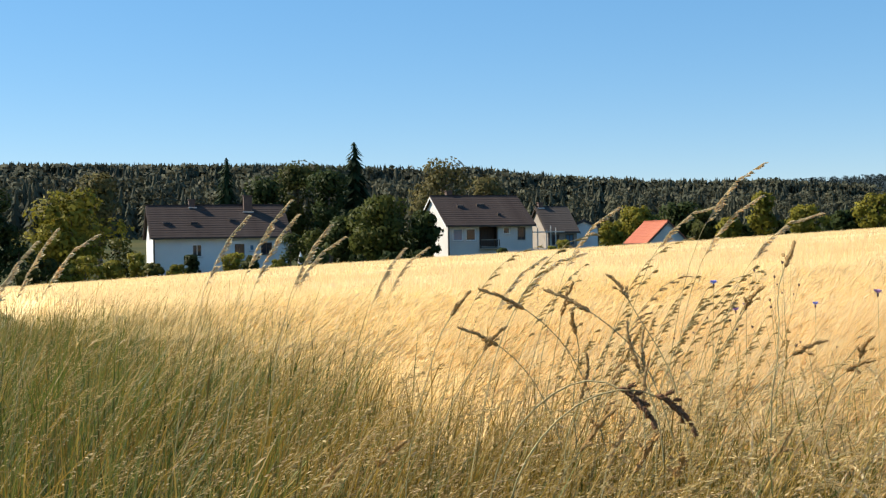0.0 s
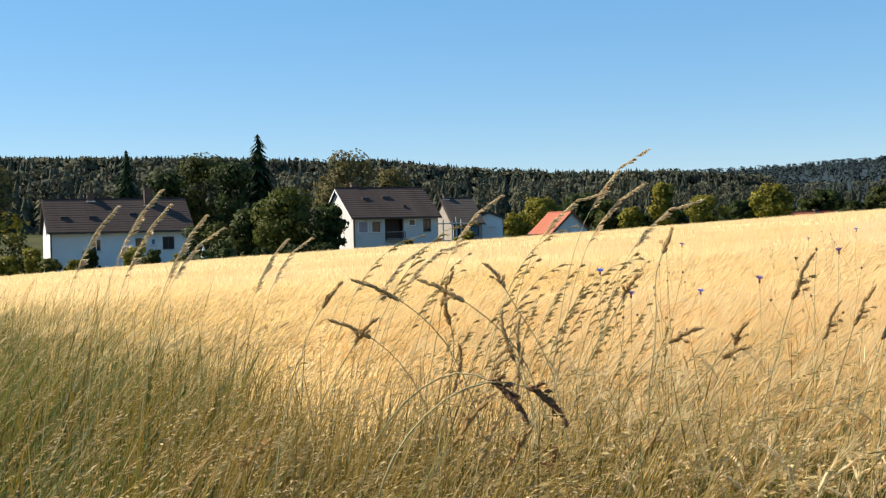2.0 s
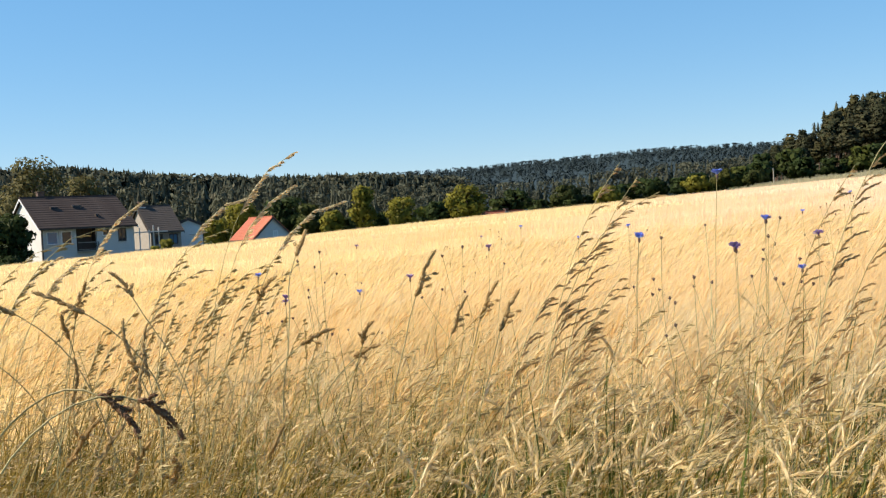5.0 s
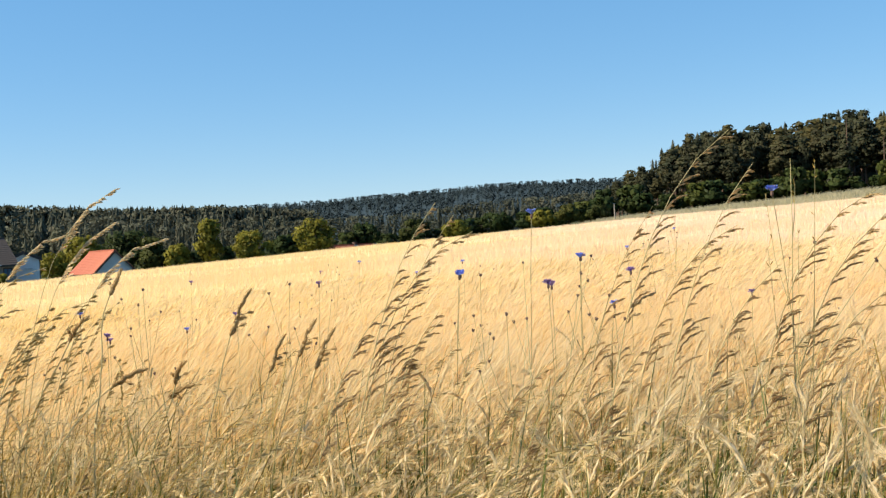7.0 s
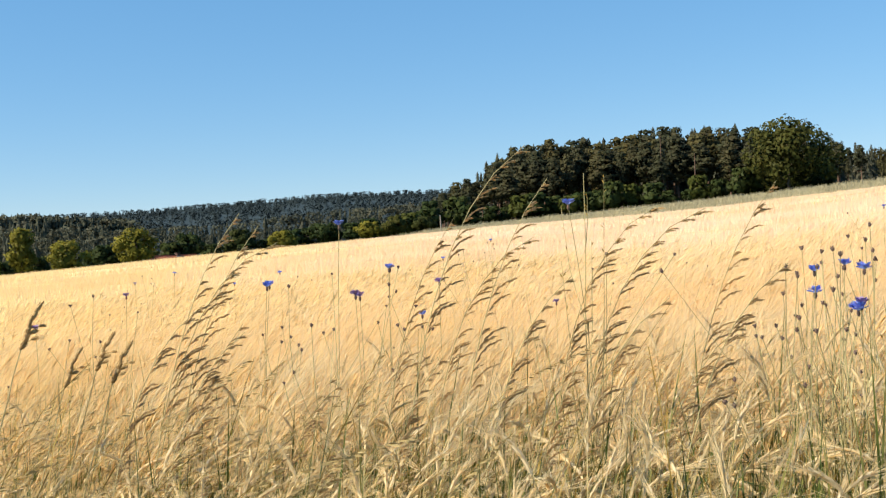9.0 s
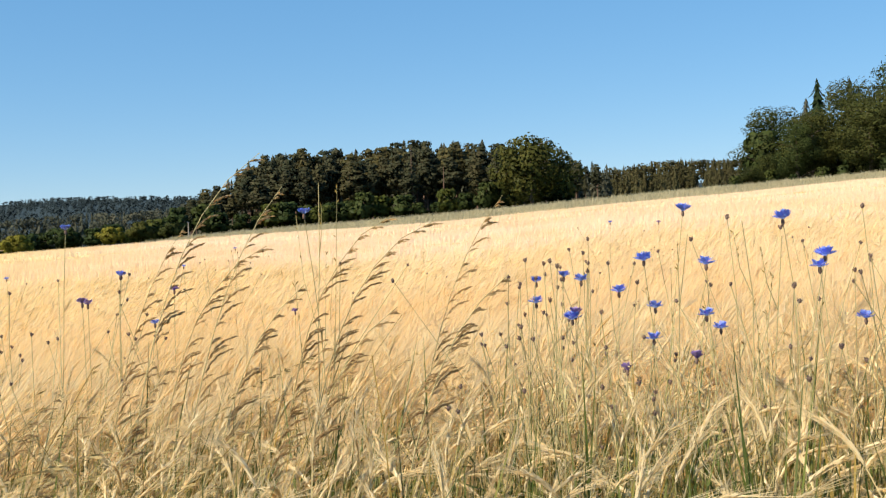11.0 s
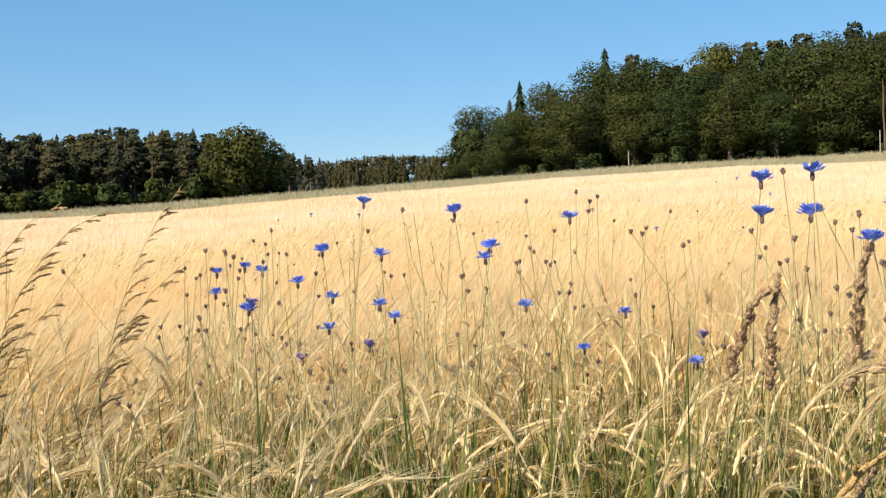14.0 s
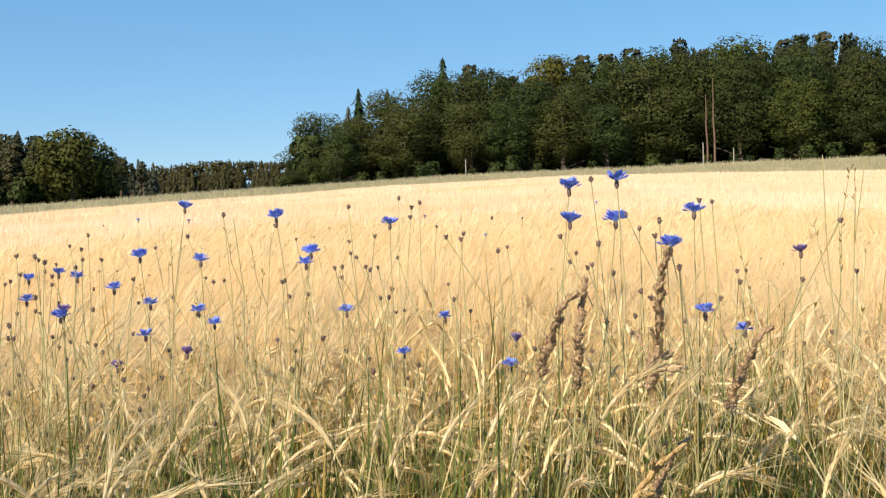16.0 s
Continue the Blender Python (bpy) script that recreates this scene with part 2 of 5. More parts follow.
M["ground"] = ground_mat()
M["litter"] = sheet_mat("straw_litter", [(0.3, (0.42, 0.32, 0.15)), (0.7, (0.58, 0.46, 0.25))], 30.0, 0.5)
M["canopy"] = sheet_mat("barley_canopy", [(0.3, (0.68, 0.46, 0.15)), (0.5, (0.86, 0.65, 0.40)), (0.7, (0.90, 0.73, 0.52))], 7.0, 0.6)
M["verge"] = sheet_mat("verge_canopy", [(0.3, (0.25, 0.23, 0.12)), (0.7, (0.36, 0.31, 0.17))], 3.0, 0.5)

# ================= terrain =================
AZ = np.array([-180, -120, -90, -60, -22, -12, 2, 12, 21, 31, 36, 50, 60, 72, 85, 93, 120, 150, 180.0])
EDGE, EYE, CROP = 105.0, 1.2, 0.76
EL_AZ = np.array([-180, -90, -21.5, -15, -7.5, -0.7, 4.6, 9, 14.5, 21.4, 30.7, 39.2, 46.2, 50, 57.5, 63.4, 68.9, 78, 85, 93, 120, 180.0])
EL = np.array([-0.3, -3.2, -1.76, -1.44, -1.04, -0.73, -0.47, -0.26, 0.02, 0.40, 0.86, 1.24, 1.42, 1.6, 2.08, 2.35, 2.67, 2.9, 2.8, 2.59, 2.2, -0.3])
RINGS = np.array([130.0, 160, 300, 700, 1500, 2500, 4200])
HEIGHTS = np.array([
    [0, -3, -6, -5, -3.2, -2.7, -2.2, -1.5, 0.2, 2.2, 3.5, 5.0, 6.25, 7.5, 7.8, 7.5, 5, 2, 0],
    [0, -3, -6, -5, -2.5, -2.0, -1.5, -0.5, 1.0, 3.0, 4.5, 6.5, 8.0, 9.5, 10.0, 9.9, 6, 2, 0],
    [0, 0, 0, 1, 3, 3, 3, 2, 3, 6, 8, 11.5, 15, 18, 19, 18, 12, 4, 0],
    [10, 10, 10, 12, 14, 14, 12, 9, 8, 12, 16, 25, 30, 35, 38, 36, 30, 20, 10],
    [30, 30, 30, 30, 35, 35, 35, 40, 50, 60, 60, 60, 60, 60, 60, 60, 60, 40, 30],
    [70, 70, 70, 70, 70, 75, 90, 111, 119, 138, 134, 130, 129, 124, 124, 124, 104, 84, 74],
    [60, 60, 60, 60, 60, 60, 66, 80, 90, 110, 110, 110, 100, 100, 100, 100, 90, 70, 60]])


def ground_z(x, y):
    """Height of the bare ground; arrays or numbers."""
    x, y = np.asarray(x, float), np.asarray(y, float)
    r = np.hypot(x, y)
    az = np.degrees(np.arctan2(x, y))
    z1 = EYE + EDGE * np.tan(np.radians(np.interp(az, EL_AZ, EL))) - CROP
    z = np.where(r < EDGE, z1 * r / EDGE, z1)
    prev_r, prev_z = EDGE, z1
    for k, ring in enumerate(RINGS):
        zk = np.interp(az, AZ, HEIGHTS[k]) - 0.25
        f = np.clip((r - prev_r) / (ring - prev_r), 0, 1)
        z = np.where(r > prev_r, prev_z + (zk - prev_z) * f, z)
        prev_r, prev_z = ring, zk
    return z


def spot(az, r, dz=0.0):
    x, y = r * math.sin(radians(az)), r * math.cos(radians(az))
    return Vector((x, y, float(ground_z(x, y)) + dz))


def mesh_np(name, verts, faces, mats, ids=None, smooth=False):
    """A mesh from arrays; faces all have the same number of corners."""
    verts, faces = np.asarray(verts, np.float32), np.asarray(faces, np.int32)
    me = bpy.data.meshes.new(name)
    me.vertices.add(len(verts))
    me.vertices.foreach_set("co", verts.ravel())
    n, k = faces.shape
    me.loops.add(n * k)
    me.loops.foreach_set("vertex_index", faces.ravel())
    me.polygons.add(n)
    me.polygons.foreach_set("loop_start", np.arange(0, n * k, k, dtype=np.int32))
    for m in mats:
        me.materials.append(m)
    if ids is not None:
        me.polygons.foreach_set("material_index", np.asarray(ids, np.int32))
    me.polygons.foreach_set("use_smooth", np.full(n, smooth))
    me.update()
    me.validate()
    return me


def polar_sheet(name, azs, radii, height, mat):
    azs, radii = np.asarray(azs), np.asarray(radii)
    a, r = np.meshgrid(np.radians(azs), radii)
    x, y = r * np.sin(a), r * np.cos(a)
    v = np.stack([x, y, height(x, y)], -1).reshape(-1, 3)
    nr, na = a.shape
    i = (np.arange(nr - 1)[:, None] * na + np.arange(na - 1)[None]).ravel()
    return mesh_np(name, v, np.stack([i, i + na, i + na + 1, i + 1], 1), [mat], smooth=True)


# line of the field's near edge: positive inside the barley
def inside(x, y):
    return 0.915 * x + 0.40 * (y - 3.5)


azs_all = np.arange(-180, 180.01, 1.5)
radii = np.concatenate([np.linspace(0, 20, 21), np.linspace(24, 104, 21), [105, 110, 117, 124, 130, 140, 150, 160, 190, 230, 300, 400, 550, 700, 1000, 1500, 1800, 2100, 2300, 2500, 2800, 3300, 4200]])
ground = new("ground", polar_sheet("ground", azs_all, radii, ground_z, M["ground"]))
ground.data.materials.append(M["hazed_wood"])
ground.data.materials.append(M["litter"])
# ground beyond 420 m takes the forest colour with haze painted in
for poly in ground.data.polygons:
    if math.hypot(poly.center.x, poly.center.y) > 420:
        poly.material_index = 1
    elif math.hypot(poly.center.x, poly.center.y) < 8 and inside(poly.center.x, poly.center.y) > 0.7:
        poly.material_index = 2
tagged(ground, "sloping meadow ground that carries field, houses and woods", "ground", kind="structure")

def wave(x, y):
    return 0.5 * np.sin(0.9 * x + 0.35 * y) + 0.3 * np.sin(0.31 * x - 0.5 * y + 1) + 0.4 * np.sin(0.12 * x + 0.2 * y + 2)


def canopy_z(x, y):
    r = np.hypot(x, y)
    d = inside(x, y)
    top = np.interp(r, [2.4, 4.4, 5.6, 7.5, 10, 12, 40], [-0.1, 0.0, 0.43, 0.57, 0.62, 0.64, 0.68]) + 0.03 * wave(x * 2.3, y * 2.3) + 0.04 * wave(x * 0.8 + 3, y * 0.9)
    return ground_z(x, y) + top * np.clip((d - 0.5) / 0.8, 0, 1) - 0.05


canopy = new("barley_canopy", polar_sheet("barley_canopy", np.arange(-75, 157.01, 0.5),
             np.concatenate([np.arange(2.4, 12, 0.3), np.arange(12, 40, 1.0), np.arange(40, 104, 3.0), [104.5, 105]]), canopy_z, M["canopy"]))
tagged(canopy, "dense golden ripe barley seen as one closed crop", "barley field", kind="stuff")


def verge_z(x, y):
    az = np.degrees(np.arctan2(x, y))
    return ground_z(x, y) + np.interp(az, [30, 38, 60, 140], [0.02, 0.35, 0.5, 0.5]) + 0.05 * wave(x, y)


verge = new("verge", polar_sheet("verge", np.arange(30, 140.01, 0.8), [105.05, 107, 110, 114, 118, 124, 130, 138, 146, 152, 158], verge_z, M["verge"]))
tagged(verge, "grey-green grass verge between barley and woods", "grass verge", kind="stuff")


# ================= scattering =================
def scatter(name, templates, pos, yaw, scale, rng, mats, lean=None):
    """One mesh of many plants. A template: vertices, triangles, material numbers."""
    vs, fs, ids, base = [], [], [], 0
    pick = rng.integers(0, len(templates), len(pos))
    for k, (tv, tf, tm) in enumerate(templates):
        sel = np.where(pick == k)[0]
        if not len(sel):
            continue
        c, s = np.cos(yaw[sel])[:, None], np.sin(yaw[sel])[:, None]
        sc = scale[sel][:, None]
        x, y, z = tv[None, :, 0] * sc, tv[None, :, 1] * sc, tv[None, :, 2] * sc
        px, py = x * c - y * s, x * s + y * c
        if lean is not None:
            q = z * np.abs(z)
            px, py = px + lean[sel, 0:1] * q, py + lean[sel, 1:2] * q
        v = np.stack([px, py, z], -1) + pos[sel][:, None, :]
        vs.append(v.reshape(-1, 3))
        f = tf[None] + (np.arange(len(sel)) * len(tv))[:, None, None] + base
        fs.append(f.reshape(-1, 3))
        ids.append(np.tile(tm, len(sel)))
        base += len(sel) * len(tv)
    return mesh_np(name, np.concatenate(vs), np.concatenate(fs), mats, np.concatenate(ids))


class Plant:
    """Collects triangles of one plant."""

    def __init__(self):
        self.v, self.f, self.m = [], [], []

    def tri(self, a, b, c, m):
        n = len(self.v)
        self.v += [tuple(a), tuple(b), tuple(c)]
        self.f.append((n, n + 1, n + 2))
        self.m.append(m)

    def ribbon(self, pts, widths, side, m):
        n = len(self.v)
        for p, w in zip(pts, widths):
            self.v += [tuple(p + side * w), tuple(p - side * w)]
        for k in range(len(pts) - 1):
            a = n + 2 * k
            self.f += [(a, a + 1, a + 3), (a, a + 3, a + 2)]
            self.m += [m, m]

    def tube(self, pts, radii, m, sides=4, flat=1.0):
        pts = [np.asarray(p, float) for p in pts]
        n = len(self.v)
        for k, (p, r) in enumerate(zip(pts, radii)):
            d = pts[min(k + 1, len(pts) - 1)] - pts[max(k - 1, 0)]
            d = d / (np.linalg.norm(d) + 1e-9)
            u = np.cross(d, (0.31, 0.95, 0.1))
            u /= np.linalg.norm(u) + 1e-9
            w = np.cross(d, u)
            for j in range(sides):
                a = 2 * math.pi * j / sides
                self.v.append(tuple(p + r * (u * math.cos(a) + w * math.sin(a) * flat)))
        for k in range(len(pts) - 1):
            for j in range(sides):
                a, b = n + k * sides + j, n + k * sides + (j + 1) % sides
                self.f += [(a, b, b + sides), (a, b + sides, a + sides)]
                self.m += [m, m]

    def card(self, c, d, side, ln, w, m):
        """A pointed scale or leaf from c along d."""
        n = len(self.v)
        mid = c + d * ln * 0.45
        self.v += [tuple(c), tuple(mid + side * w), tuple(c + d * ln), tuple(mid - side * w)]
        self.f += [(n, n + 1, n + 2), (n, n + 2, n + 3)]
        self.m += [m, m]

    def done(self):
        return np.array(self.v, float), np.array(self.f, int), np.array(self.m, int)


def bent(rng, height, steps, lean, nod, power=5, start=(0, 0, 0)):
    """Points of a stalk that leans and nods towards +x."""
    p, out = np.array(start, float), []
    out.append(p.copy())
    for k in range(steps):
        s = (k + 0.5) / steps
        a = lean * s + nod * s ** power
        p = p + np.array([math.sin(a), 0.06 * rng.normal(), math.cos(a)]) * height / steps
        out.append(p.copy())
    return out


def unit3(v):
    return v / (np.linalg.norm(v) + 1e-9)


def barley_plant(seed, detail=True, soft=False):
    """One stalk with a bearded ear: detailed with plump nodding ear and leaves, or plain for the crop farther off, soft where awns stand thick."""
    rng = np.random.default_rng(seed)
    P = Plant()
    h = rng.uniform(0.62, 0.78) if detail else rng.uniform(0.60, 0.74)
    nod = rng.choice([0.2, 0.35, 0.5, 0.7, 0.9, 1.2, 1.8] if detail else [0.3, 0.6, 1.0, 1.5])
    pts = bent(rng, h, 7 if detail else 3, rng.uniform(0.02, 0.16), nod, 5)
    if not detail:
        pts = pts[1:]
    side = np.array([math.cos(seed), math.sin(seed), 0])
    P.ribbon(pts, np.linspace(0.0017, 0.0010, len(pts)) * (1 if detail else 1.2), side, 0 if detail else 2)
    d = unit3(pts[-1] - pts[-2])
    ear = rng.uniform(0.055, 0.085)
    n = 5 if detail else 2
    axis, way, p = [pts[-1]], [d], pts[-1].copy()
    for k in range(n):
        d = unit3(d + np.array([0.10, 0, -0.20]) * rng.uniform(0.6, 1.4) * 2.5 / n)
        p = p + d * ear / n
        axis.append(p.copy())
        way.append(d)
    axis, way = np.array(axis), np.array(way)

    def on_ear(s):
        i = min(n - 1, int(s * n))
        return axis[i] + (axis[i + 1] - axis[i]) * (s * n - i), way[min(n, i + 1)]
    if detail:
        P.tube(axis, [0.0014, 0.0028, 0.0034, 0.0031, 0.0024, 0.0010], 1, 4, 0.7)
        for k in range(16):
            q, w0 = on_ear((k + 0.2) / 16.5)
            a = k * 2.6 + seed
            s0 = unit3(np.cross(w0, (0.2, 1.0, 0.1)))
            o = s0 * math.cos(a) + np.cross(w0, s0) * math.sin(a)
            w = unit3(w0 + o * 0.22)
            P.card(q + o * 0.0016, w, np.cross(w, o), 0.015, 0.0020, 1)
    else:
        P.tube(axis, [0.002, 0.0042 if soft else 0.0056, 0.0016], 2 if soft else 1, 3, 0.8)
    for k in range(26 if detail else 20 if soft else 11):
        q, w0 = on_ear(rng.uniform(0.05, 0.97))
        w = unit3(w0 + rng.normal(0, 0.10 if detail else 0.20, 3))
        u = unit3(np.cross(w, rng.normal(0, 1, 3)))
        wd, ln = (0.0007, rng.uniform(0.05, 0.11)) if detail else (0.0008 if soft else 0.0014, rng.uniform(0.08, 0.16))
        P.tri(q + u * wd, q - u * wd, q + w * ln + np.array([0.006, 0, -0.012]), 2)
    for k in range(int(rng.integers(2, 5)) if detail else 0):
        z0 = rng.uniform(0.25, 0.85) * h
        i = min(6, int(z0 / h * 7))
        base = pts[i].copy()
        a = rng.uniform(0, 6.28)
        o = np.array([math.cos(a), math.sin(a), 0])
        ln, fall = rng.uniform(0.12, 0.26), rng.uniform(0.2, 1.7)
        lp = [base + o * ln * t * (0.25 + 0.4 * fall * t) + np.array([0, 0, ln * (0.95 * t - 0.7 * fall * t * t)]) for t in (0, 0.35, 0.7, 1.0)]
        w = rng.uniform(0.0024, 0.0066)
        P.ribbon(lp, [w * 0.7, w, w * 0.7, 0.0003], np.array([-o[1], o[0], 0.2]), 3 if rng.random() < 0.35 else 0 if rng.random() < 0.6 else 1)
    return P.done()


def tuft(seed, count, height, width, thick):
    """Several ears standing together, for the crop farther off."""
    rng = np.random.default_rng(seed)
    P = Plant()
    for k in range(count):
        b = np.array([rng.uniform(-width, width), rng.uniform(-width, width), -0.12])
        lean = rng.uniform(-0.1, 0.5)
        hh = height * rng.uniform(0.75, 1.15)
        tip = b + np.array([math.sin(lean), rng.normal(0, 0.15), math.cos(lean)]) * hh
        sd = np.array([math.cos(k * 2.1), math.sin(k * 2.1), 0]) * thick
        P.tri(b + sd, tip, b - sd, 0)
    return P.done()


def polar_points(rng, n, az0, az1, r0, r1, keep, near=False):
    a = np.radians(rng.uniform(az0, az1, n))
    r = rng.uniform(r0, r1, n) if near else np.sqrt(rng.uniform(r0 * r0, r1 * r1, n))
    x, y = r * np.sin(a), r * np.cos(a)
    ok = keep(x, y, rng)
    return x[ok], y[ok]


def sow(name, label, category, templates, mats, n, az0, az1, r0, r1, keep, seed, lift=0, scales=(0.9, 1.1), lean_x=0.03, turn=1.3, near=False):
    rng = np.random.default_rng(seed)
    x, y = polar_points(rng, n, az0, az1, r0, r1, keep, near)
    z = (ground_z, canopy_z, verge_z)[lift](x, y)
    yaw = rng.normal(-0.2, turn, len(x))
    sc = rng.uniform(*scales, len(x)) * (1 + 0.05 * wave(x, y) + 0.05 * wave(2.2 * x + 1, 2.6 * y))
    lean = np.stack([lean_x + 0.10 * wave(x, y) + rng.normal(0, 0.08, len(x)), rng.normal(0, 0.1, len(x))], 1)
    ob = new(name, scatter(name, templates, np.stack([x, y, z], 1), yaw, sc, rng, mats, lean))
    return tagged(ob, label, category, kind="stuff")


BMATS = [M["straw"], M["ear"], M["awn"], M["green_leaf"]]
in_field = lambda x, y, rng: inside(x, y) + rng.normal(0, 0.3, len(x)) > 0
past_edge = lambda x, y, rng: inside(x, y) + rng.normal(0, 0.28, len(x)) > np.interp(x, [-0.2, 0.5, 1.3, 2.1], [0.95, 0.55, 0.0, 0.75])
near_barley = [barley_plant(k) for k in range(18)]
mid_barley = [barley_plant(40 + k, False) for k in range(12)]
sow("barley_stalk", "ripe golden barley with bearded nodding ears", "barley", near_barley, BMATS, 6000, -28, 103, 1.7, 3.7, past_edge, 1, scales=(0.84, 1.04))
sow("barley_stalk", "thick ripe barley, a haze of pale awns", "barley", [barley_plant(20 + k, False, True) for k in range(14)], BMATS, 16500, -28, 103, 2.75, 6.6, past_edge, 8, turn=0.6)
sow("barley_stalk", "ripe golden barley with bearded ears farther out", "barley", mid_barley, BMATS, 25000, -26, 98, 6.2, 12.5, in_field, 2, turn=0.6)
far_tufts = [tuft(k, 10, 0.26, 0.14, 0.008) for k in range(8)]
sow("barley_tuft", "closed stand of golden barley ears", "barley", far_tufts, [M["far_ear"]], 26000, -25, 97, 11, 36, in_field, 3, lift=1)
wide_tufts = [tuft(60 + k, 10, 0.28, 0.5, 0.024) for k in range(8)]
sow("barley_tuft", "distant golden barley ears up to the field's end", "barley", wide_tufts, [M["far_ear"]], 15000, -25, 97, 34, 104.5, in_field, 4, lift=1)
sow("barley_tuft", "golden barley ears round the bend of the field", "barley", wide_tufts, [M["far_ear"]], 3500, 96.5, 157, 30, 104.5, in_field, 5, lift=1)
sow("barley_tuft", "closed barley ears at the bend of the field", "barley", far_tufts, [M["far_ear"]], 9000, 96.5, 157, 4.6, 31, in_field, 7, lift=1)
sow("barley_stalk", "ripe barley ears round the bend of the field", "barley", mid_barley, BMATS, 5500, 98, 157, 1.5, 7.5, in_field, 6)


# ================= grass of the margin =================
def blade_tuft(seed, dry, limp=0.95):
    """Fine blades that rise together and lean over with the wind."""
    rng = np.random.default_rng(seed)
    P = Plant()
    for k in range(9):
        a = rng.uniform(0, 6.28)
        ln = rng.uniform(0.40, 1.0)
        b = np.array([rng.normal(0, 0.045), rng.normal(0, 0.045), 0])
        o = np.array([math.cos(a) * 0.45 + 0.5, math.sin(a) * 0.5, 0])
        droop = limp * rng.uniform(0.05, 1.0) ** 1.6
        pts = [b + np.array([0, 0, ln * t * (1 - 0.3 * droop * t)]) + o * ln * (0.10 * t + droop * t ** 3) for t in (0, 0.4, 0.75, 1)]
        w = rng.uniform(0.0018, 0.0050)
        P.ribbon(pts, [w, w, w * 0.7, 0.0003], np.array([-o[1], o[0], 0]) / (np.linalg.norm(o) + 1e-6) + 0.01, 1 if rng.random() < dry else 0)
    return P.done()


def fine_stalk(seed):
    """Thin grass stalk with a feathery panicle that droops to one side."""
    rng = np.random.default_rng(seed)
    P = Plant()
    h = rng.uniform(0.75, 1.12)
    pts = bent(rng, h, 8, rng.uniform(0.15, 0.5), rng.uniform(0.2, 1.3), 4)
    P.ribbon(pts, np.linspace(0.0016, 0.0008, 9), np.array([0.3, 0.95, 0]), 1)
    dark = 2 if rng.random() < 0.6 else 3
    pan = rng.uniform(0.18, 0.28)
    for k in range(44):
        s = 1 - pan * rng.random()
        i = min(7, int(s * 8))
        c = pts[i] + (pts[i + 1] - pts[i]) * (s * 8 - i)
        d = unit3(pts[i + 1] - pts[i])
        out = unit3(d + np.array([rng.uniform(0.0, 0.5), rng.normal(0, 0.30), rng.uniform(-0.35, 0.15)]))
        c = c + out * rng.uniform(0, 0.035) * (1.15 - (s - 1 + pan) / pan)
        w = unit3(out + np.array([0.25, rng.normal(0, 0.2), -0.2]))
        P.card(c, w, unit3(np.cross(w, rng.normal(0, 1, 3))), rng.uniform(0.007, 0.013), 0.0013, dark)
    return P.done()


GMATS = [M["green_leaf"], M["dry_grass"], M["pale_panicle"], M["panicle"]]
def margin(x, y, rng):
    return inside(x, y) + rng.normal(0, 0.35, len(x)) < 0.6 - 0.75 * np.clip(x - 0.2, 0, 1)
def margin_stalks(x, y, rng):
    return margin(x, y, rng) & ((inside(x, y) > -1.3) | (rng.random(len(x)) < 0.4))
def margin_edge(x, y, rng):
    return np.abs(inside(x, y) - 0.85 + rng.normal(0, 0.2, len(x))) < 0.45
def left_green(x, y, rng):
    return inside(x, y) + rng.normal(0, 0.35, len(x)) + 0.5 * wave(2.1 * x, 1.7 * y) < -0.35 - 0.9 * np.clip(x + 0.6, 0, 1)
sow("green_grass", "green meadow grass at the field margin", "grass", [blade_tuft(k, 0.15) for k in range(8)], GMATS, 12500, -30, 10, 1.0, 14, left_green, 11, near=True, scales=(0.62, 0.95), lean_x=0.07)
sow("dry_grass", "dry yellowish grass at the field margin", "grass", [blade_tuft(20 + k, 0.8) for k in range(8)], GMATS, 7500, -30, 70, 1.0, 16, margin_stalks, 12, near=True, scales=(0.7, 1.0), lean_x=0.08)
sow("flowering_grass", "thin straw-coloured grass stalks with drooping panicles", "grass", [fine_stalk(k) for k in range(10)], GMATS, 6000, -30, 40, 1.3, 14, margin_stalks, 13, near=True, scales=(0.68, 1.04), lean_x=0.06, turn=0.55)
far_left = lambda x, y, rng: inside(x, y) + rng.normal(0, 0.4, len(x)) < 0.4
sow("tall_grass", "tall drying meadow grass along the field", "grass", [fine_stalk(70 + k) for k in range(4)] + [blade_tuft(80 + k, 0.15) for k in range(7)], GMATS, 4600, -27, -5, 4.2, 15, far_left, 15, scales=(0.85, 1.12), lean_x=0.05, turn=0.6)
sow("edge_blade", "green grass blades at the foot of the barley", "grass", [blade_tuft(50 + k, 0.3, 0.35) for k in range(8)], GMATS, 4200, 12, 102, 1.3, 3.8, margin_edge, 14, scales=(0.55, 0.92), lean_x=0.02)
gap_edge = lambda x, y, rng: np.abs(inside(x, y) - 0.25 + rng.normal(0, 0.2, len(x))) < 0.6
sow("dry_grass", "golden dry grass leaning out of the field margin", "grass", [blade_tuft(120 + k, 0.75) for k in range(6)] + [fine_stalk(130 + k) for k in range(6)], GMATS, 1000, 6, 62, 1.35, 3.4, gap_edge, 17, scales=(0.6, 0.92), lean_x=0.06)
front_edge = lambda x, y, rng: inside(x, y) + rng.normal(0, 0.2, len(x)) < 0.45
sow("dry_grass", "dense olive-golden grass before the barley", "grass", [blade_tuft(160 + k, 0.6) for k in range(6)] + [fine_stalk(170 + k) for k in range(6)], GMATS, 3600, -10, 17, 1.6, 3.9, front_edge, 19, scales=(0.62, 0.92), lean_x=0.06, turn=0.8)
behind = lambda x, y, rng: (inside(x, y) + rng.normal(0, 0.3, len(x)) < 0.2) & (np.hypot(x - 0.3, y - 0.1) > 0.9)
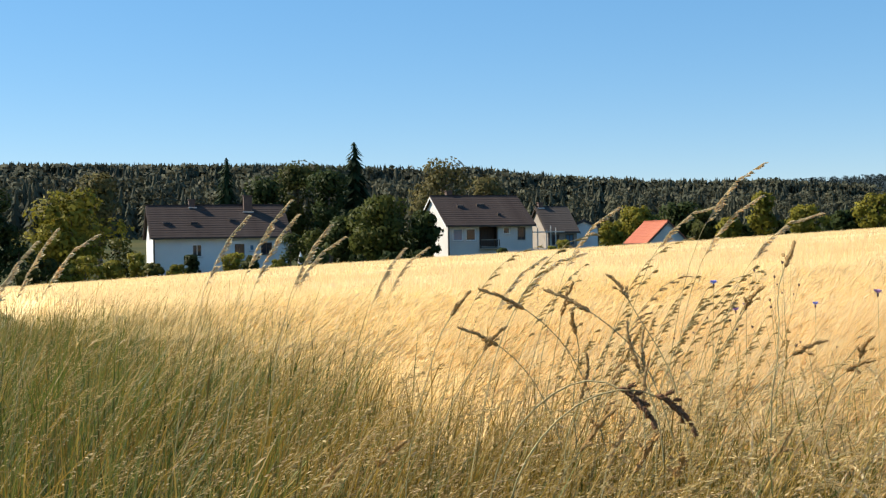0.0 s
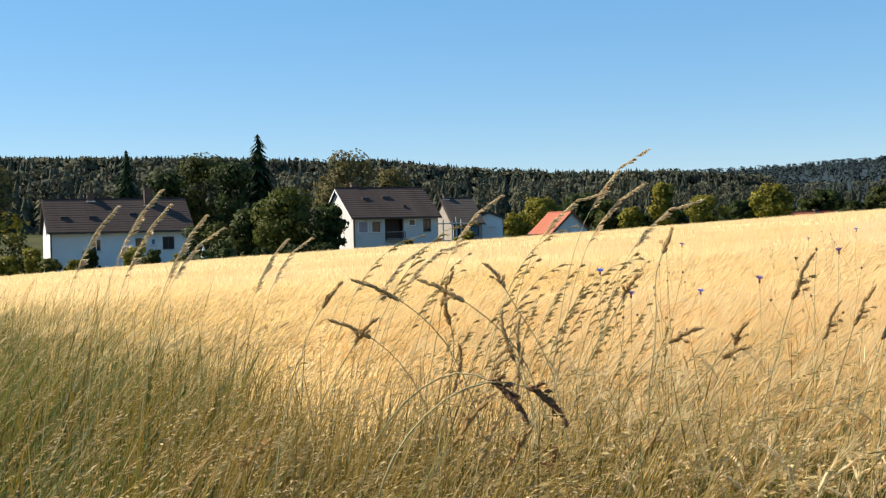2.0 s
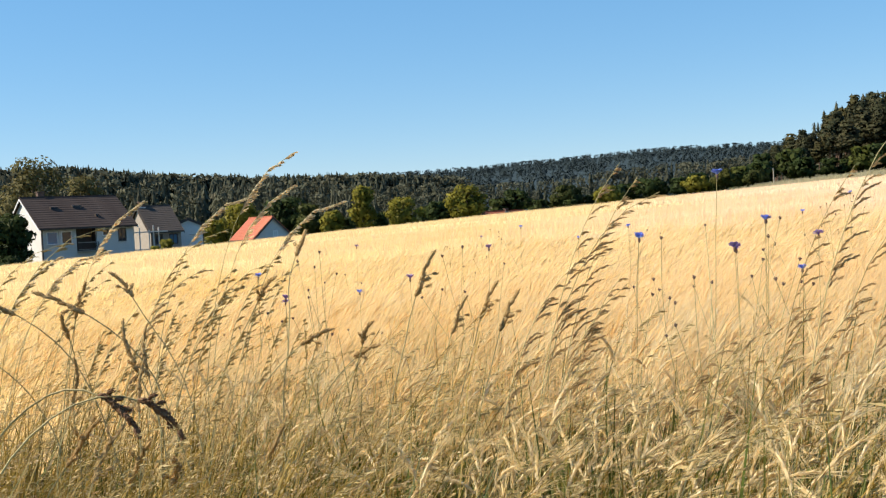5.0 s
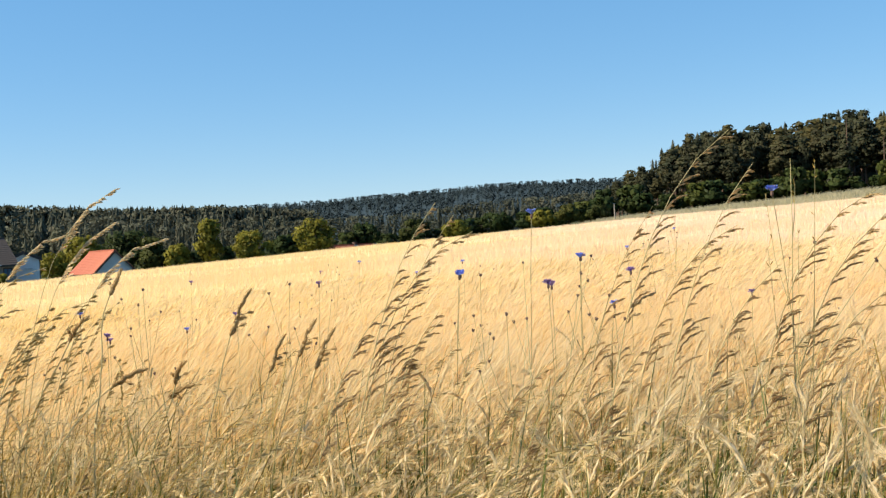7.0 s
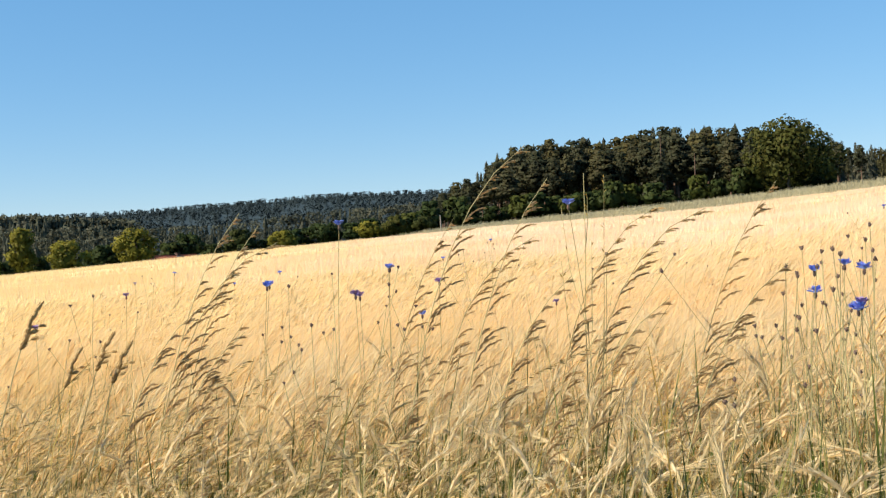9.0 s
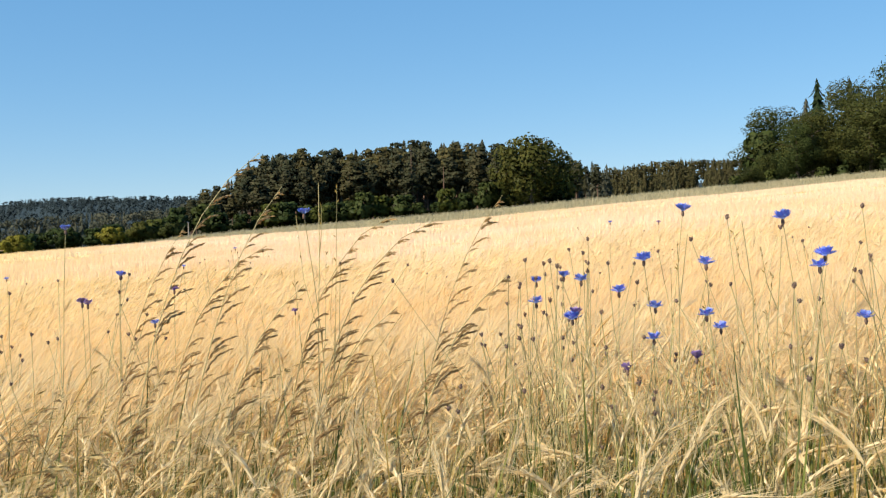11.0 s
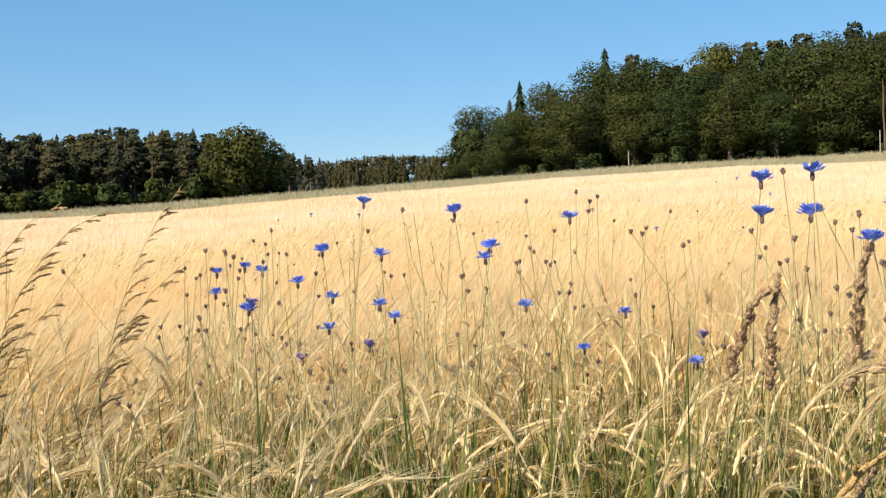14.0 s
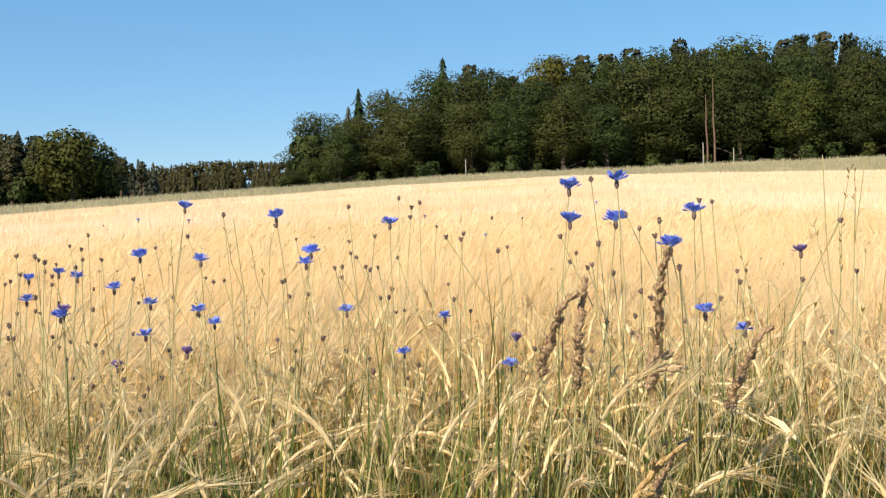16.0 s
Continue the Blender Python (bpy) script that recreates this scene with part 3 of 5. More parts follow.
sow("meadow_grass", "rough drying meadow grass beside the field", "grass", [blade_tuft(90 + k, 0.55) for k in range(6)], GMATS, 3600, 100, 330, 0.9, 11, behind, 16, scales=(0.35, 0.75), near=True)
M["verge_blade"] = plant_mat("verge_blade", [(0.36, 0.32, 0.19), (0.46, 0.40, 0.26), (0.29, 0.28, 0.16), (0.52, 0.45, 0.29)], 0.2, 0.3)
anywhere = lambda x, y, rng: x == x
sow("verge_grass", "grey-green grass between barley and woods", "grass", [tuft(150 + k, 10, 0.55, 0.6, 0.03) for k in range(6)], [M["verge_blade"]], 4200, 34, 97, 105.2, 157, anywhere, 18, lift=2)



# ================= building blocks of things =================
def thing(name, m, label, category, group=""):
    ob = new(name)
    ob.matrix_world = m
    return tagged(ob, label, category, group)


def part(name, me, parent, label="", m=None):
    ob = new(name, me)
    ob.parent = parent
    if m is not None:
        ob.matrix_local = m
    if label:
        ob["label"] = label
    return ob


def boxes_mesh(name, boxes, mat):
    """Mesh of axis-parallel boxes (x0, y0, z0, x1, y1, z1)."""
    v, f = [], []
    for x0, y0, z0, x1, y1, z1 in boxes:
        n = len(v)
        v += [(x, y, z) for z in (z0, z1) for x, y in ((x0, y0), (x1, y0), (x1, y1), (x0, y1))]
        f += [tuple(n + k for k in q) for q in ((3, 2, 1, 0), (4, 5, 6, 7), (0, 1, 5, 4), (1, 2, 6, 5), (2, 3, 7, 6), (3, 0, 4, 7))]
    return mesh_np(name, v, f, [mat])


def prism(name, outline, y0, y1, mat):
    """A closed outline in x and z, pulled from y0 to y1."""
    me = bpy.data.meshes.new(name)
    n = len(outline)
    v = [(x, y, z) for y in (y0, y1) for x, z in outline]
    f = [tuple(range(n)), tuple(range(2 * n - 1, n - 1, -1))] + [(k, k + n, (k + 1) % n + n, (k + 1) % n) for k in range(n)]
    me.from_pydata(v, [], f)
    me.materials.append(mat)
    me.update()
    return me


def holed_wall(name, length, z0, z1, th, holes, mat):
    """Wall along x, front face at y = 0, thickness towards +y, with openings (x0, z0, x1, z1) through it."""
    xs = sorted({-length / 2, length / 2, *[h[0] for h in holes], *[h[2] for h in holes]})
    zs = sorted({z0, z1, *[h[1] for h in holes], *[h[3] for h in holes]})
    index, verts, count = {}, [], {}
    for a, b in zip(xs, xs[1:]):
        for c, d in zip(zs, zs[1:]):
            mx, mz = (a + b) / 2, (c + d) / 2
            if any(h[0] < mx < h[2] and h[1] < mz < h[3] for h in holes):
                continue
            corner = [(x, y, z) for z in (c, d) for x, y in ((a, 0), (b, 0), (b, th), (a, th))]
            n = []
            for p in corner:
                if p not in index:
                    index[p] = len(verts)
                    verts.append(p)
                n.append(index[p])
            for q in ((3, 2, 1, 0), (4, 5, 6, 7), (0, 1, 5, 4), (1, 2, 6, 5), (2, 3, 7, 6), (3, 0, 4, 7)):
                f = tuple(n[k] for k in q)
                count.setdefault(frozenset(f), []).append(f)
    return mesh_np(name, verts, [f[0] for f in count.values() if len(f) == 1], [mat])


def window(parent, x0, z0, x1, z1, y, frame_mat, pane_mat, split=True, label=""):
    """A window with frame, sill and panes, set back in an opening of a front wall at y."""
    w = new("window")
    w.parent = parent
    w.matrix_local = Matrix.Translation((x0, y + 0.08, z0))
    if label:
        w["label"] = label
    W, H, t = x1 - x0, z1 - z0, 0.13
    bars = [(0, 0, 0, W, 0.07, t), (0, 0, H - t, W, 0.07, H), (0, 0, t, t, 0.07, H - t), (W - t, 0, t, W, 0.07, H - t)]
    if split:
        bars.append((W / 2 - 0.04, 0.0, t, W / 2 + 0.04, 0.07, H - t))
    part("window_frame", boxes_mesh("window_frame", bars, frame_mat), w)
    part("window_sill", boxes_mesh("window_sill", [(-0.06, -0.2, -0.05, W + 0.06, 0.0, 0.0)], M["metal"]), w)
    if split:
        part("pane", boxes_mesh("pane", [(t, 0.03, t, W / 2 - 0.04, 0.05, H - t)], pane_mat), w)
        part("pane", boxes_mesh("pane", [(W / 2 + 0.04, 0.03, t, W - t, 0.05, H - t)], pane_mat), w)
    else:
        part("pane", boxes_mesh("pane", [(t, 0.03, t, W - t, 0.05, H - t)], pane_mat), w)
    return w


def roof_side(parent, L, run, rise, over, th, mat, sign, m):
    """One slope of stepped tile courses; the eave lies towards sign * y, the ridge at y = 0."""
    n = 14
    full, drop = run + over, rise / run
    r = part("roof", boxes_mesh("roof", [(-L / 2, -0.05, rise - 0.2, L / 2, 0.05, rise + 0.05)], mat), parent, m=m)
    step = full / n
    a, b = 0.0, step + 0.04
    v = []
    for x in (-L / 2, L / 2):
        v += [(x, sign * a, th), (x, sign * b, th + 0.035 - b * drop), (x, sign * b, -b * drop), (x, sign * a, 0)]
    f = [(0, 1, 5, 4), (1, 2, 6, 5), (2, 3, 7, 6), (3, 0, 4, 7), (0, 3, 2, 1), (4, 5, 6, 7)]
    course = mesh_np("tile_course", v, f, [mat])
    for k in range(n):
        part("tile_course", course, r, m=Matrix.Translation((0, sign * k * step, rise - k * step * drop)))
    return r


def house(m, label, L, D, eave, rise, wall_mat, roof_mat, windows, chimneys=(), skylights=(), over=0.5, pane=None, recess=None, gable_windows=(), verge_mat=None):
    """Gabled house; ridge along x, front towards -y, origin on the ground in its middle."""
    h = thing("house", m, label, "house")
    holes = [w[:4] for w in windows] + ([recess] if recess else [])
    th, z0 = 0.36, -1.5
    fw = part("front_wall", holed_wall("front_wall", L, z0, eave, th, holes, wall_mat), h, m=Matrix.Translation((0, -D / 2, 0)))
    part("back_wall", boxes_mesh("back_wall", [(-L / 2, D / 2 - th, z0, L / 2, D / 2, eave)], wall_mat), h)
    gable = [(-D / 2 + th, z0), (D / 2 - th, z0), (D / 2 - th, eave + rise * th / D * 2 - 0.03), (0, eave + rise - 0.03), (-D / 2 + th, eave + rise * th / D * 2 - 0.03)]
    for s in (-1, 1):
        g = part("gable_wall", prism("gable_wall", gable, -th / 2, th / 2, wall_mat), h, m=Matrix.Translation((s * (L / 2 - th / 2), 0, 0)) @ Matrix.Rotation(radians(90), 4, "Z"))
        for gs, u, gz, gw, gh in gable_windows:
            if gs == s:
                w = window(h, -gw / 2, 0, gw / 2, gh, 0, M["frame"], M["pane"])
                w.matrix_local = Matrix.Translation((s * (L / 2 + 0.01), u, gz)) @ Matrix.Rotation(radians(90 * s), 4, "Z")
    for s in (-1, 1):
        roof_side(h, L + 2 * over * 0.6, D / 2, rise, over, 0.16, roof_mat, s, Matrix.Translation((0, 0, eave)))
    part("ridge_cap", boxes_mesh("ridge_cap", [(-L / 2 - over * 0.6, -0.13, eave + rise + 0.09, L / 2 + over * 0.6, 0.13, eave + rise + 0.24)], roof_mat), h)
    part("gutter", boxes_mesh("gutter", [(-L / 2 - 0.2, -D / 2 - over - 0.14, eave - rise * over / D * 2 - 0.06, L / 2 + 0.2, -D / 2 - over, eave - rise * over / D * 2 + 0.06)], M["dark_frame"]), h)
    part("downpipe", boxes_mesh("downpipe", [(-L / 2 + 0.05, -D / 2 - 0.12, z0, -L / 2 + 0.17, -D / 2 - 0.01, eave - 0.2)], M["dark_frame"]), h)
    for b in (-1, 1):
        board = [(0, rise + 0.02), (D / 2 + over, rise - (D / 2 + over) * rise / (D / 2) + 0.02), (D / 2 + over, rise - (D / 2 + over) * rise / (D / 2) - 0.18), (0, rise - 0.18)]
        for s in (-1, 1):
            part("barge_board", prism("barge_board", [(x * s, z) for x, z in board], -0.03, 0.03, verge_mat or M["dark_frame"]), h,
                 m=Matrix.Translation((b * (L / 2 + over * 0.6 + 0.035), 0, eave)) @ Matrix.Rotation(radians(90), 4, "Z"))
    for w in windows:
        window(h, *w[:4], -D / 2, w[4], w[5], w[6])
    if recess:
        x0, a, x1, b = recess
        part("recess_wall", boxes_mesh("recess_wall", [(x0, -D / 2 + 1.2, a, x1, -D / 2 + 1.3, b), (x0 - 0.02, -D / 2 + th, a, x0 + 0.06, -D / 2 + 1.2, b), (x1 - 0.06, -D / 2 + th, a, x1 + 0.02, -D / 2 + 1.2, b)], M["dark_wood"]), h, "dark brown timber lining")
        part("balcony_floor", boxes_mesh("balcony_floor", [(x0, -D / 2 - 0.6, a - 0.15, x1, -D / 2 + 1.2, a)], M["grey_wood"]), h)
        rails = [(x0, -D / 2 - 0.6, a + 0.86, x1, -D / 2 - 0.52, a + 0.94), (x0, -D / 2 - 0.6, a + 0.1, x1, -D / 2 - 0.54, a + 0.16)]
        part("balcony_rail", boxes_mesh("balcony_rail", rails, M["grey_wood"]), h)
        k = 0
        while x0 + k * 0.22 < x1:
            part("baluster", boxes_mesh("baluster", [(x0 + k * 0.22, -D / 2 - 0.57, a + 0.16, x0 + k * 0.22 + 0.1, -D / 2 - 0.54, a + 0.86)], M["dark_wood"]), h)
            k += 1
    slope = rise / (D / 2)
    for cx, cy, cw, ch in chimneys:
        zb = eave + rise - abs(cy) * slope - 0.3
        c = part("chimney", boxes_mesh("chimney", [(cx - cw / 2, cy - 0.35, zb, cx + cw / 2, cy + 0.35, eave + rise + ch)], M["brick"]), h)
        part("chimney_cap", boxes_mesh("chimney_cap", [(cx - cw / 2 - 0.08, cy - 0.43, eave + rise + ch + 0.003, cx + cw / 2 + 0.08, cy + 0.43, eave + rise + ch + 0.1)], M["brick"]), c)
        part("flashing", boxes_mesh("flashing", [(cx - cw / 2 - 0.15, cy - 0.5, eave + rise - (abs(cy) + 0.5) * slope + 0.2, cx + cw / 2 + 0.15, cy - 0.36, eave + rise - (abs(cy) + 0.36) * slope + 0.26)], M["metal"]), c)
    for sx, sy, sw in skylights:
        zb = eave + rise - abs(sy) * slope
        s = part("skylight", prism("skylight", [(-0.3, 0.1), (0.3, -0.05), (0.3, 0.32), (-0.1, 0.36)], -sw / 2, sw / 2, M["dark_frame"]), h,
                 m=Matrix.Translation((sx, sy, zb)) @ Matrix.Rotation(radians(-90), 4, "Z"))
        part("skylight_pane", boxes_mesh("skylight_pane", [(0.303, -sw / 2 + 0.06, 0.03, 0.312, sw / 2 - 0.06, 0.28)], M["pane"]), s)
    return h


def at(az, r, heading, z=None):
    p = spot(az, r)
    if z is not None:
        p.z = z - 0.25
    return Matrix.Translation(p) @ Matrix.Rotation(radians(heading), 4, "Z")


# ================= houses =================
F, DF = M["frame"], M["dark_frame"]
house(at(-11.35, 134, 19, -2.7), "white two-storey house with a long dark brown tiled roof", 15.1, 9.6, 5.4, 3.35, M["plaster"], M["roof"],
      [(-3.35, 2.95, -2.2, 4.4, F, M["pane"], True), (1.4, 3.0, 2.5, 4.35, DF, M["pane"], True), (4.35, 3.05, 5.65, 4.45, DF, M["pane"], True),
       (3.05, 3.5, 3.65, 4.3, F, M["sky_pane"], False), (-3.35, 0.2, -2.2, 1.6, F, M["pane"], True), (4.35, 0.2, 5.65, 1.6, DF, M["pane"], True)],
      chimneys=[(-2.75, -0.1, 0.7, 0.75), (3.55, -0.9, 0.95, 1.15)], skylights=[(-5.9, -3.1, 0.8), (-2.9, -3.1, 0.8), (1.5, -2.7, 0.8)], over=0.55)
house(at(1.6, 135, 19, -2.2), "white house with brown tiled roof, balcony recess and square windows", 10.4, 10.4, 5.75, 3.25, M["grey_plaster"], M["roof"],
      [(-4.6, 3.75, -3.3, 5.2, F, M["sky_pane"], False), (-3.0, 3.75, -1.75, 5.2, F, M["pane"], False), (1.6, 4.45, 2.5, 5.3, F, M["pane"], False),
       (3.4, 3.8, 4.4, 5.25, DF, M["pane"], True), (-4.5, 0.4, -3.3, 1.6, DF, M["pane"], True), (-2.9, 0.4, -1.8, 1.6, DF, M["pane"], True)],
      chimneys=[(-3.0, 0.6, 0.7, 0.7)], skylights=[(-2.6, -2.2, 0.8), (0.0, -2.0, 1.0), (1.6, -3.8, 0.35)], over=0.55,
      recess=(-1.35, 2.95, 0.95, 5.5), verge_mat=M["frame"], gable_windows=[(-1, 0.5, 3.7, 1.1, 1.3)])
house(at(5.5, 147, 12, -2.0), "low grey-roofed house with dark walls behind a timber frame", 3.8, 9, 4.7, 3.0, M["grey_wood"], M["grey_roof"],
      [(-1.4, 2.9, -0.4, 4.2, DF, M["pane"], True), (0.4, 2.9, 1.5, 4.2, DF, M["sky_pane"], True)], chimneys=[(-1.5, 0, 0.6, 0.6)], over=0.45)
house(at(7.1, 150, 84, -1.9), "small white gabled house with dark roof edge", 6, 3.5, 5.1, 0.75, M["plaster"], M["grey_roof"], [], over=0.3,
      gable_windows=[(-1, -0.1, 3.9, 0.8, 0.8)])
house(at(10.7, 152, -74, -1.15), "small house with bright red tiled roof and grey gable", 6.6, 5.4, 2.3, 2.5, M["grey_plaster"], M["red_roof"], [], over=0.35, chimneys=[(0.3, 0.3, 0.3, 0.2)],
      gable_windows=[(1, 0.0, 2.2, 0.7, 0.9)])
house(at(22.9, 172, 4, -1.2), "low house of which the red tiled roof shows above the barley", 6.6, 6, 2.2, 2.0, M["plaster"], M["red_roof"], [], over=0.35, chimneys=[(0.4, 0, 0.4, 0.4)])

# timber frame beside the second house
frame_th = thing("timber_scaffold", at(5.15, 133, 12, -1.2), "weathered pale timber scaffold beside the house", "scaffold")
for k, x in enumerate((-1.6, -0.9, 0.2, 0.7, 1.3)):
    part("post", boxes_mesh("post", [(x, -0.06, -1.0, x + 0.11, 0.05, 4.4 - 0.25 * (k % 3))], M["pale_wood"]), frame_th)
for z in (0.55, 1.6, 3.6):
    part("rail", boxes_mesh("rail", [(-2.0, -0.16, z, 2.4, -0.065, z + 0.13)], M["pale_wood"]), frame_th)
part("platform", boxes_mesh("platform", [(-2.6, -0.9, 0.35, 2.6, -0.17, 0.5)], M["pale_wood"]), frame_th)

# street lamp beside the small white house
lamp_th = thing("street_lamp", at(7.72, 150, 0), "slim grey street lamp with a short arm", "street lamp")
P = Plant()
P.tube([(0, 0, -0.3), (0, 0, 2.5), (0, 0, 4.2)], [0.07, 0.055, 0.045], 0, 8)
part("pole", mesh_np("pole", *P.done()[:2], [M["metal"]]), lamp_th)
part("lamp_head", boxes_mesh("lamp_head", [(-0.55, -0.1, 4.2, 0.08, 0.1, 4.32)], M["metal"]), lamp_th)

# folded white parasol at the garden edge
par = thing("parasol", at(-7.2, 112, 0), "folded white garden parasol at the end of the field", "parasol")
P = Plant()
P.tube([(0, 0, -0.3), (0, 0, 2.35)], [0.03, 0.025], 0, 6)
part("pole", mesh_np("pole", *P.done()[:2], [M["metal"]]), par)
P = Plant()
P.tube([(0, 0, 0.25), (0, 0, 0.5), (0, 0, 1.2), (0, 0, 1.9), (0, 0, 2.3)], [0.38, 0.42, 0.30, 0.15, 0.02], 0, 9)
part("canopy", mesh_np("canopy", *P.done()[:2], [M["cloth"]], smooth=True), par)

# posts along the verge
for az, r, hgt in ((72.75, 150, 2.7), (84.55, 142, 3.3), (86.0, 150, 2.5), (36.2, 148, 2.2)):
    pole_th = thing("utility_pole", at(az, r, az), "weathered grey wooden pole before the wood", "pole", "poles along the verge")
    P = Plant()
    P.tube([(0, 0, -0.5), (0, 0, hgt * 0.6), (0, 0, hgt)], [0.075, 0.07, 0.06], 0, 8)
    part("pole", mesh_np("pole", *P.done()[:2], [M["grey_wood"]]), pole_th)
    part("cap", boxes_mesh("cap", [(-0.08, -0.08, hgt, 0.08, 0.08, hgt + 0.05)], M["metal"]), pole_th)


# ================= trees =================
def cards(c, nrm, size, rng, flat=0.62):
    """Pointed leaf sprays: one folded quad each."""
    n = len(c)
    nrm = nrm / (np.linalg.norm(nrm, axis=1, keepdims=True) + 1e-9)
    u = np.cross(nrm, rng.normal(0, 1, (n, 3)))
    u /= np.linalg.norm(u, axis=1, keepdims=True) + 1e-9
    w = np.cross(nrm, u)
    s = size[:, None]
    fold = nrm * s * rng.uniform(-0.3, 0.3, (n, 1))
    v = np.stack([c - u * s, c - w * s * flat + fold, c + u * s * rng.uniform(0.7, 1.2, (n, 1)), c + w * s * flat + fold], 1)
    f = np.arange(4 * n).reshape(n, 4)
    return v.reshape(-1, 3), f


def rounded(me, normals):
    """Shade leaf sprays softly, as parts of a round clump."""
    me.polygons.foreach_set("use_smooth", [True] * len(me.polygons))
    normals = normals / (np.linalg.norm(normals, axis=1, keepdims=True) + 1e-9)
    me.normals_split_custom_set_from_vertices(normals.tolist())
    return me


def lobed_crown(rng, height, width, base, n_lobes, n_cards, leaf, squash=0.8, top_heavy=0.0, point=0.0):
    """Leaf sprays that fill many uneven clumps of an egg-shaped crown."""
    cs, ns, rs = [], [], []
    mid, half = (height + base) / 2, (height - base) / 2
    lobes = []
    for k in range(n_lobes):
        d = unit3(rng.normal(0, 1, 3))
        q = rng.uniform(0.45, 0.84)
        lr = rng.uniform(0.17, 0.36) * min(width / 2, half) * 1.2
        taper = 1 - (0.18 + 0.5 * point) * max(0, d[2]) + top_heavy * d[2]
        lobes.append((np.array([d[0] * q * width / 2 * taper, d[1] * q * width / 2 * taper, mid + d[2] * q * half]), lr))
    for a in (0.4, 2.5, 4.6):
        lobes.append((np.array([math.cos(a) * width * 0.16 * (1 - point), math.sin(a) * width * 0.16 * (1 - point), height - half * (0.36 + point * 0.12 * (a - 2))]), half * 0.33 * (1 - 0.5 * point)))
    area = np.array([l[1] ** 2 for l in lobes])
    for (c, lr), n in zip(lobes, (n_cards * 0.8 * area / area.sum()).astype(int)):
        d = rng.normal(0, 1, (n, 3))
        d[:, 2] += 0.2
        d /= np.linalg.norm(d, axis=1, keepdims=True)
        lump = 1 + 0.16 * np.sin(d[:, :1] * 7 + c[0]) * np.sin(d[:, 1:2] * 6 + c[1]) + 0.10 * np.sin(d[:, 2:] * 9 + c[2])
        rad = lr * lump * rng.uniform(0.2, 1.0, (n, 1)) ** 0.3 * rng.uniform(0.94, 1.04, (n, 1))
        cs.append(c + d * rad * (1, 1, squash))
        ns.append(d + rng.normal(0, 0.34, (n, 3)))
        rs.append(d * 0.85 + unit3(c - np.array([0, 0, mid - half * 0.3])) * 0.4 + rng.normal(0, 0.14, (n, 3)))
    n = int(n_cards * 0.2)
    d = rng.normal(0, 1, (n, 3))
    d /= np.linalg.norm(d, axis=1, keepdims=True)
    cs.append(np.array([0, 0, mid - half * 0.08]) + d * rng.uniform(0.2, 0.8, (n, 1)) * (width / 2, width / 2, half))
    ns.append(d + rng.normal(0, 0.34, (n, 3)))
    rs.append(d)
    c, nm = np.concatenate(cs), np.concatenate(ns)
    return *cards(c, nm, leaf * rng.uniform(0.6, 1.35, len(c)), rng), np.repeat(np.concatenate(rs), 4, 0)


def trunk_mesh(rng, height, radius, limbs, crown_base, reach, mat):
    P = Plant()
    top = height * 0.85
    line = [np.array([0, 0, -0.8])]
    for k in range(1, 6):
        line.append(np.array([rng.normal(0, 0.05) * k * 0.3, rng.normal(0, 0.05) * k * 0.3, top * k / 5]))
    P.tube(line, [radius * 1.35, radius, radius * 0.85, radius * 0.65, radius * 0.4, radius * 0.12], 0, 7)
    Q = []
    for k in range(limbs):
        z = crown_base + (top - crown_base) * (k + 0.3) / limbs
        a = k * 2.4 + rng.uniform(-0.4, 0.4)
        ln = reach * (1 - 0.6 * (z - crown_base) / (top - crown_base + 1e-6))
        o = np.array([math.cos(a), math.sin(a), 0])
        L = Plant()
        s = np.array([0, 0, z])
        L.tube([s, s + o * ln * 0.4 + (0, 0, ln * 0.25), s + o * ln + (0, 0, ln * 0.45)], [radius * 0.38, radius * 0.22, 0.02], 0, 5)
        Q.append(mesh_np("limb", *L.done()[:2], [mat], smooth=True))
    return mesh_np("trunk", *P.done()[:2], [mat], smooth=True), Q


def broadleaf(m, label, seed, height, width, base, leaf_mat, n_cards=3200, leaf=0.26, n_lobes=26, bark="bark", category="tree", group="", squash=0.85):
    rng = np.random.default_rng(seed)
    t = thing("tree" if height > 4.5 else "shrub", m, label, category if height > 4.5 else "shrub", group)
    tk, limbs = trunk_mesh(rng, height, max(0.06, height * 0.022), 7 if height > 4.5 else 4, max(base * 0.8, 0.3), width * 0.42, M[bark])
    part("trunk", tk, t)
    for l in limbs:
        part("limb", l, t)
    v, f, nr = lobed_crown(rng, height, width, base, n_lobes, n_cards, leaf, squash)
    part("crown", rounded(mesh_np("crown", v, f, [M[leaf_mat]]), nr), t)
    return t


def tiered_crown(rng, tiers, seg, radius):
    """Conifer far off, one metre high: tiers of overlapping pointed boughs."""
    v, nr = [], []
    for k in range(tiers):
        s = k / tiers
        z, r = 0.06 + 0.94 * s, radius * (1 - s) ** 0.85 * rng.uniform(0.8, 1.15) + 0.012
        for j in range(seg):
            a = 6.283 * (j + rng.uniform(-0.3, 0.3)) / seg + k
            q, d = r * rng.uniform(0.45, 1.45), 3.4 / seg
            low = z - q * rng.uniform(0.1, 0.5)
            v += [(0, 0, min(1.0, z + 1.7 / tiers)), (0.6 * q * math.cos(a - d), 0.6 * q * math.sin(a - d), z), (q * math.cos(a), q * math.sin(a), low), (0.6 * q * math.cos(a + d), 0.6 * q * math.sin(a + d), z)]
            nr += [(math.cos(a), math.sin(a), 0.4 + rng.normal(0, 0.25))] * 4
    v = np.array(v)
    return v, np.arange(len(v)).reshape(-1, 4), np.array(nr)


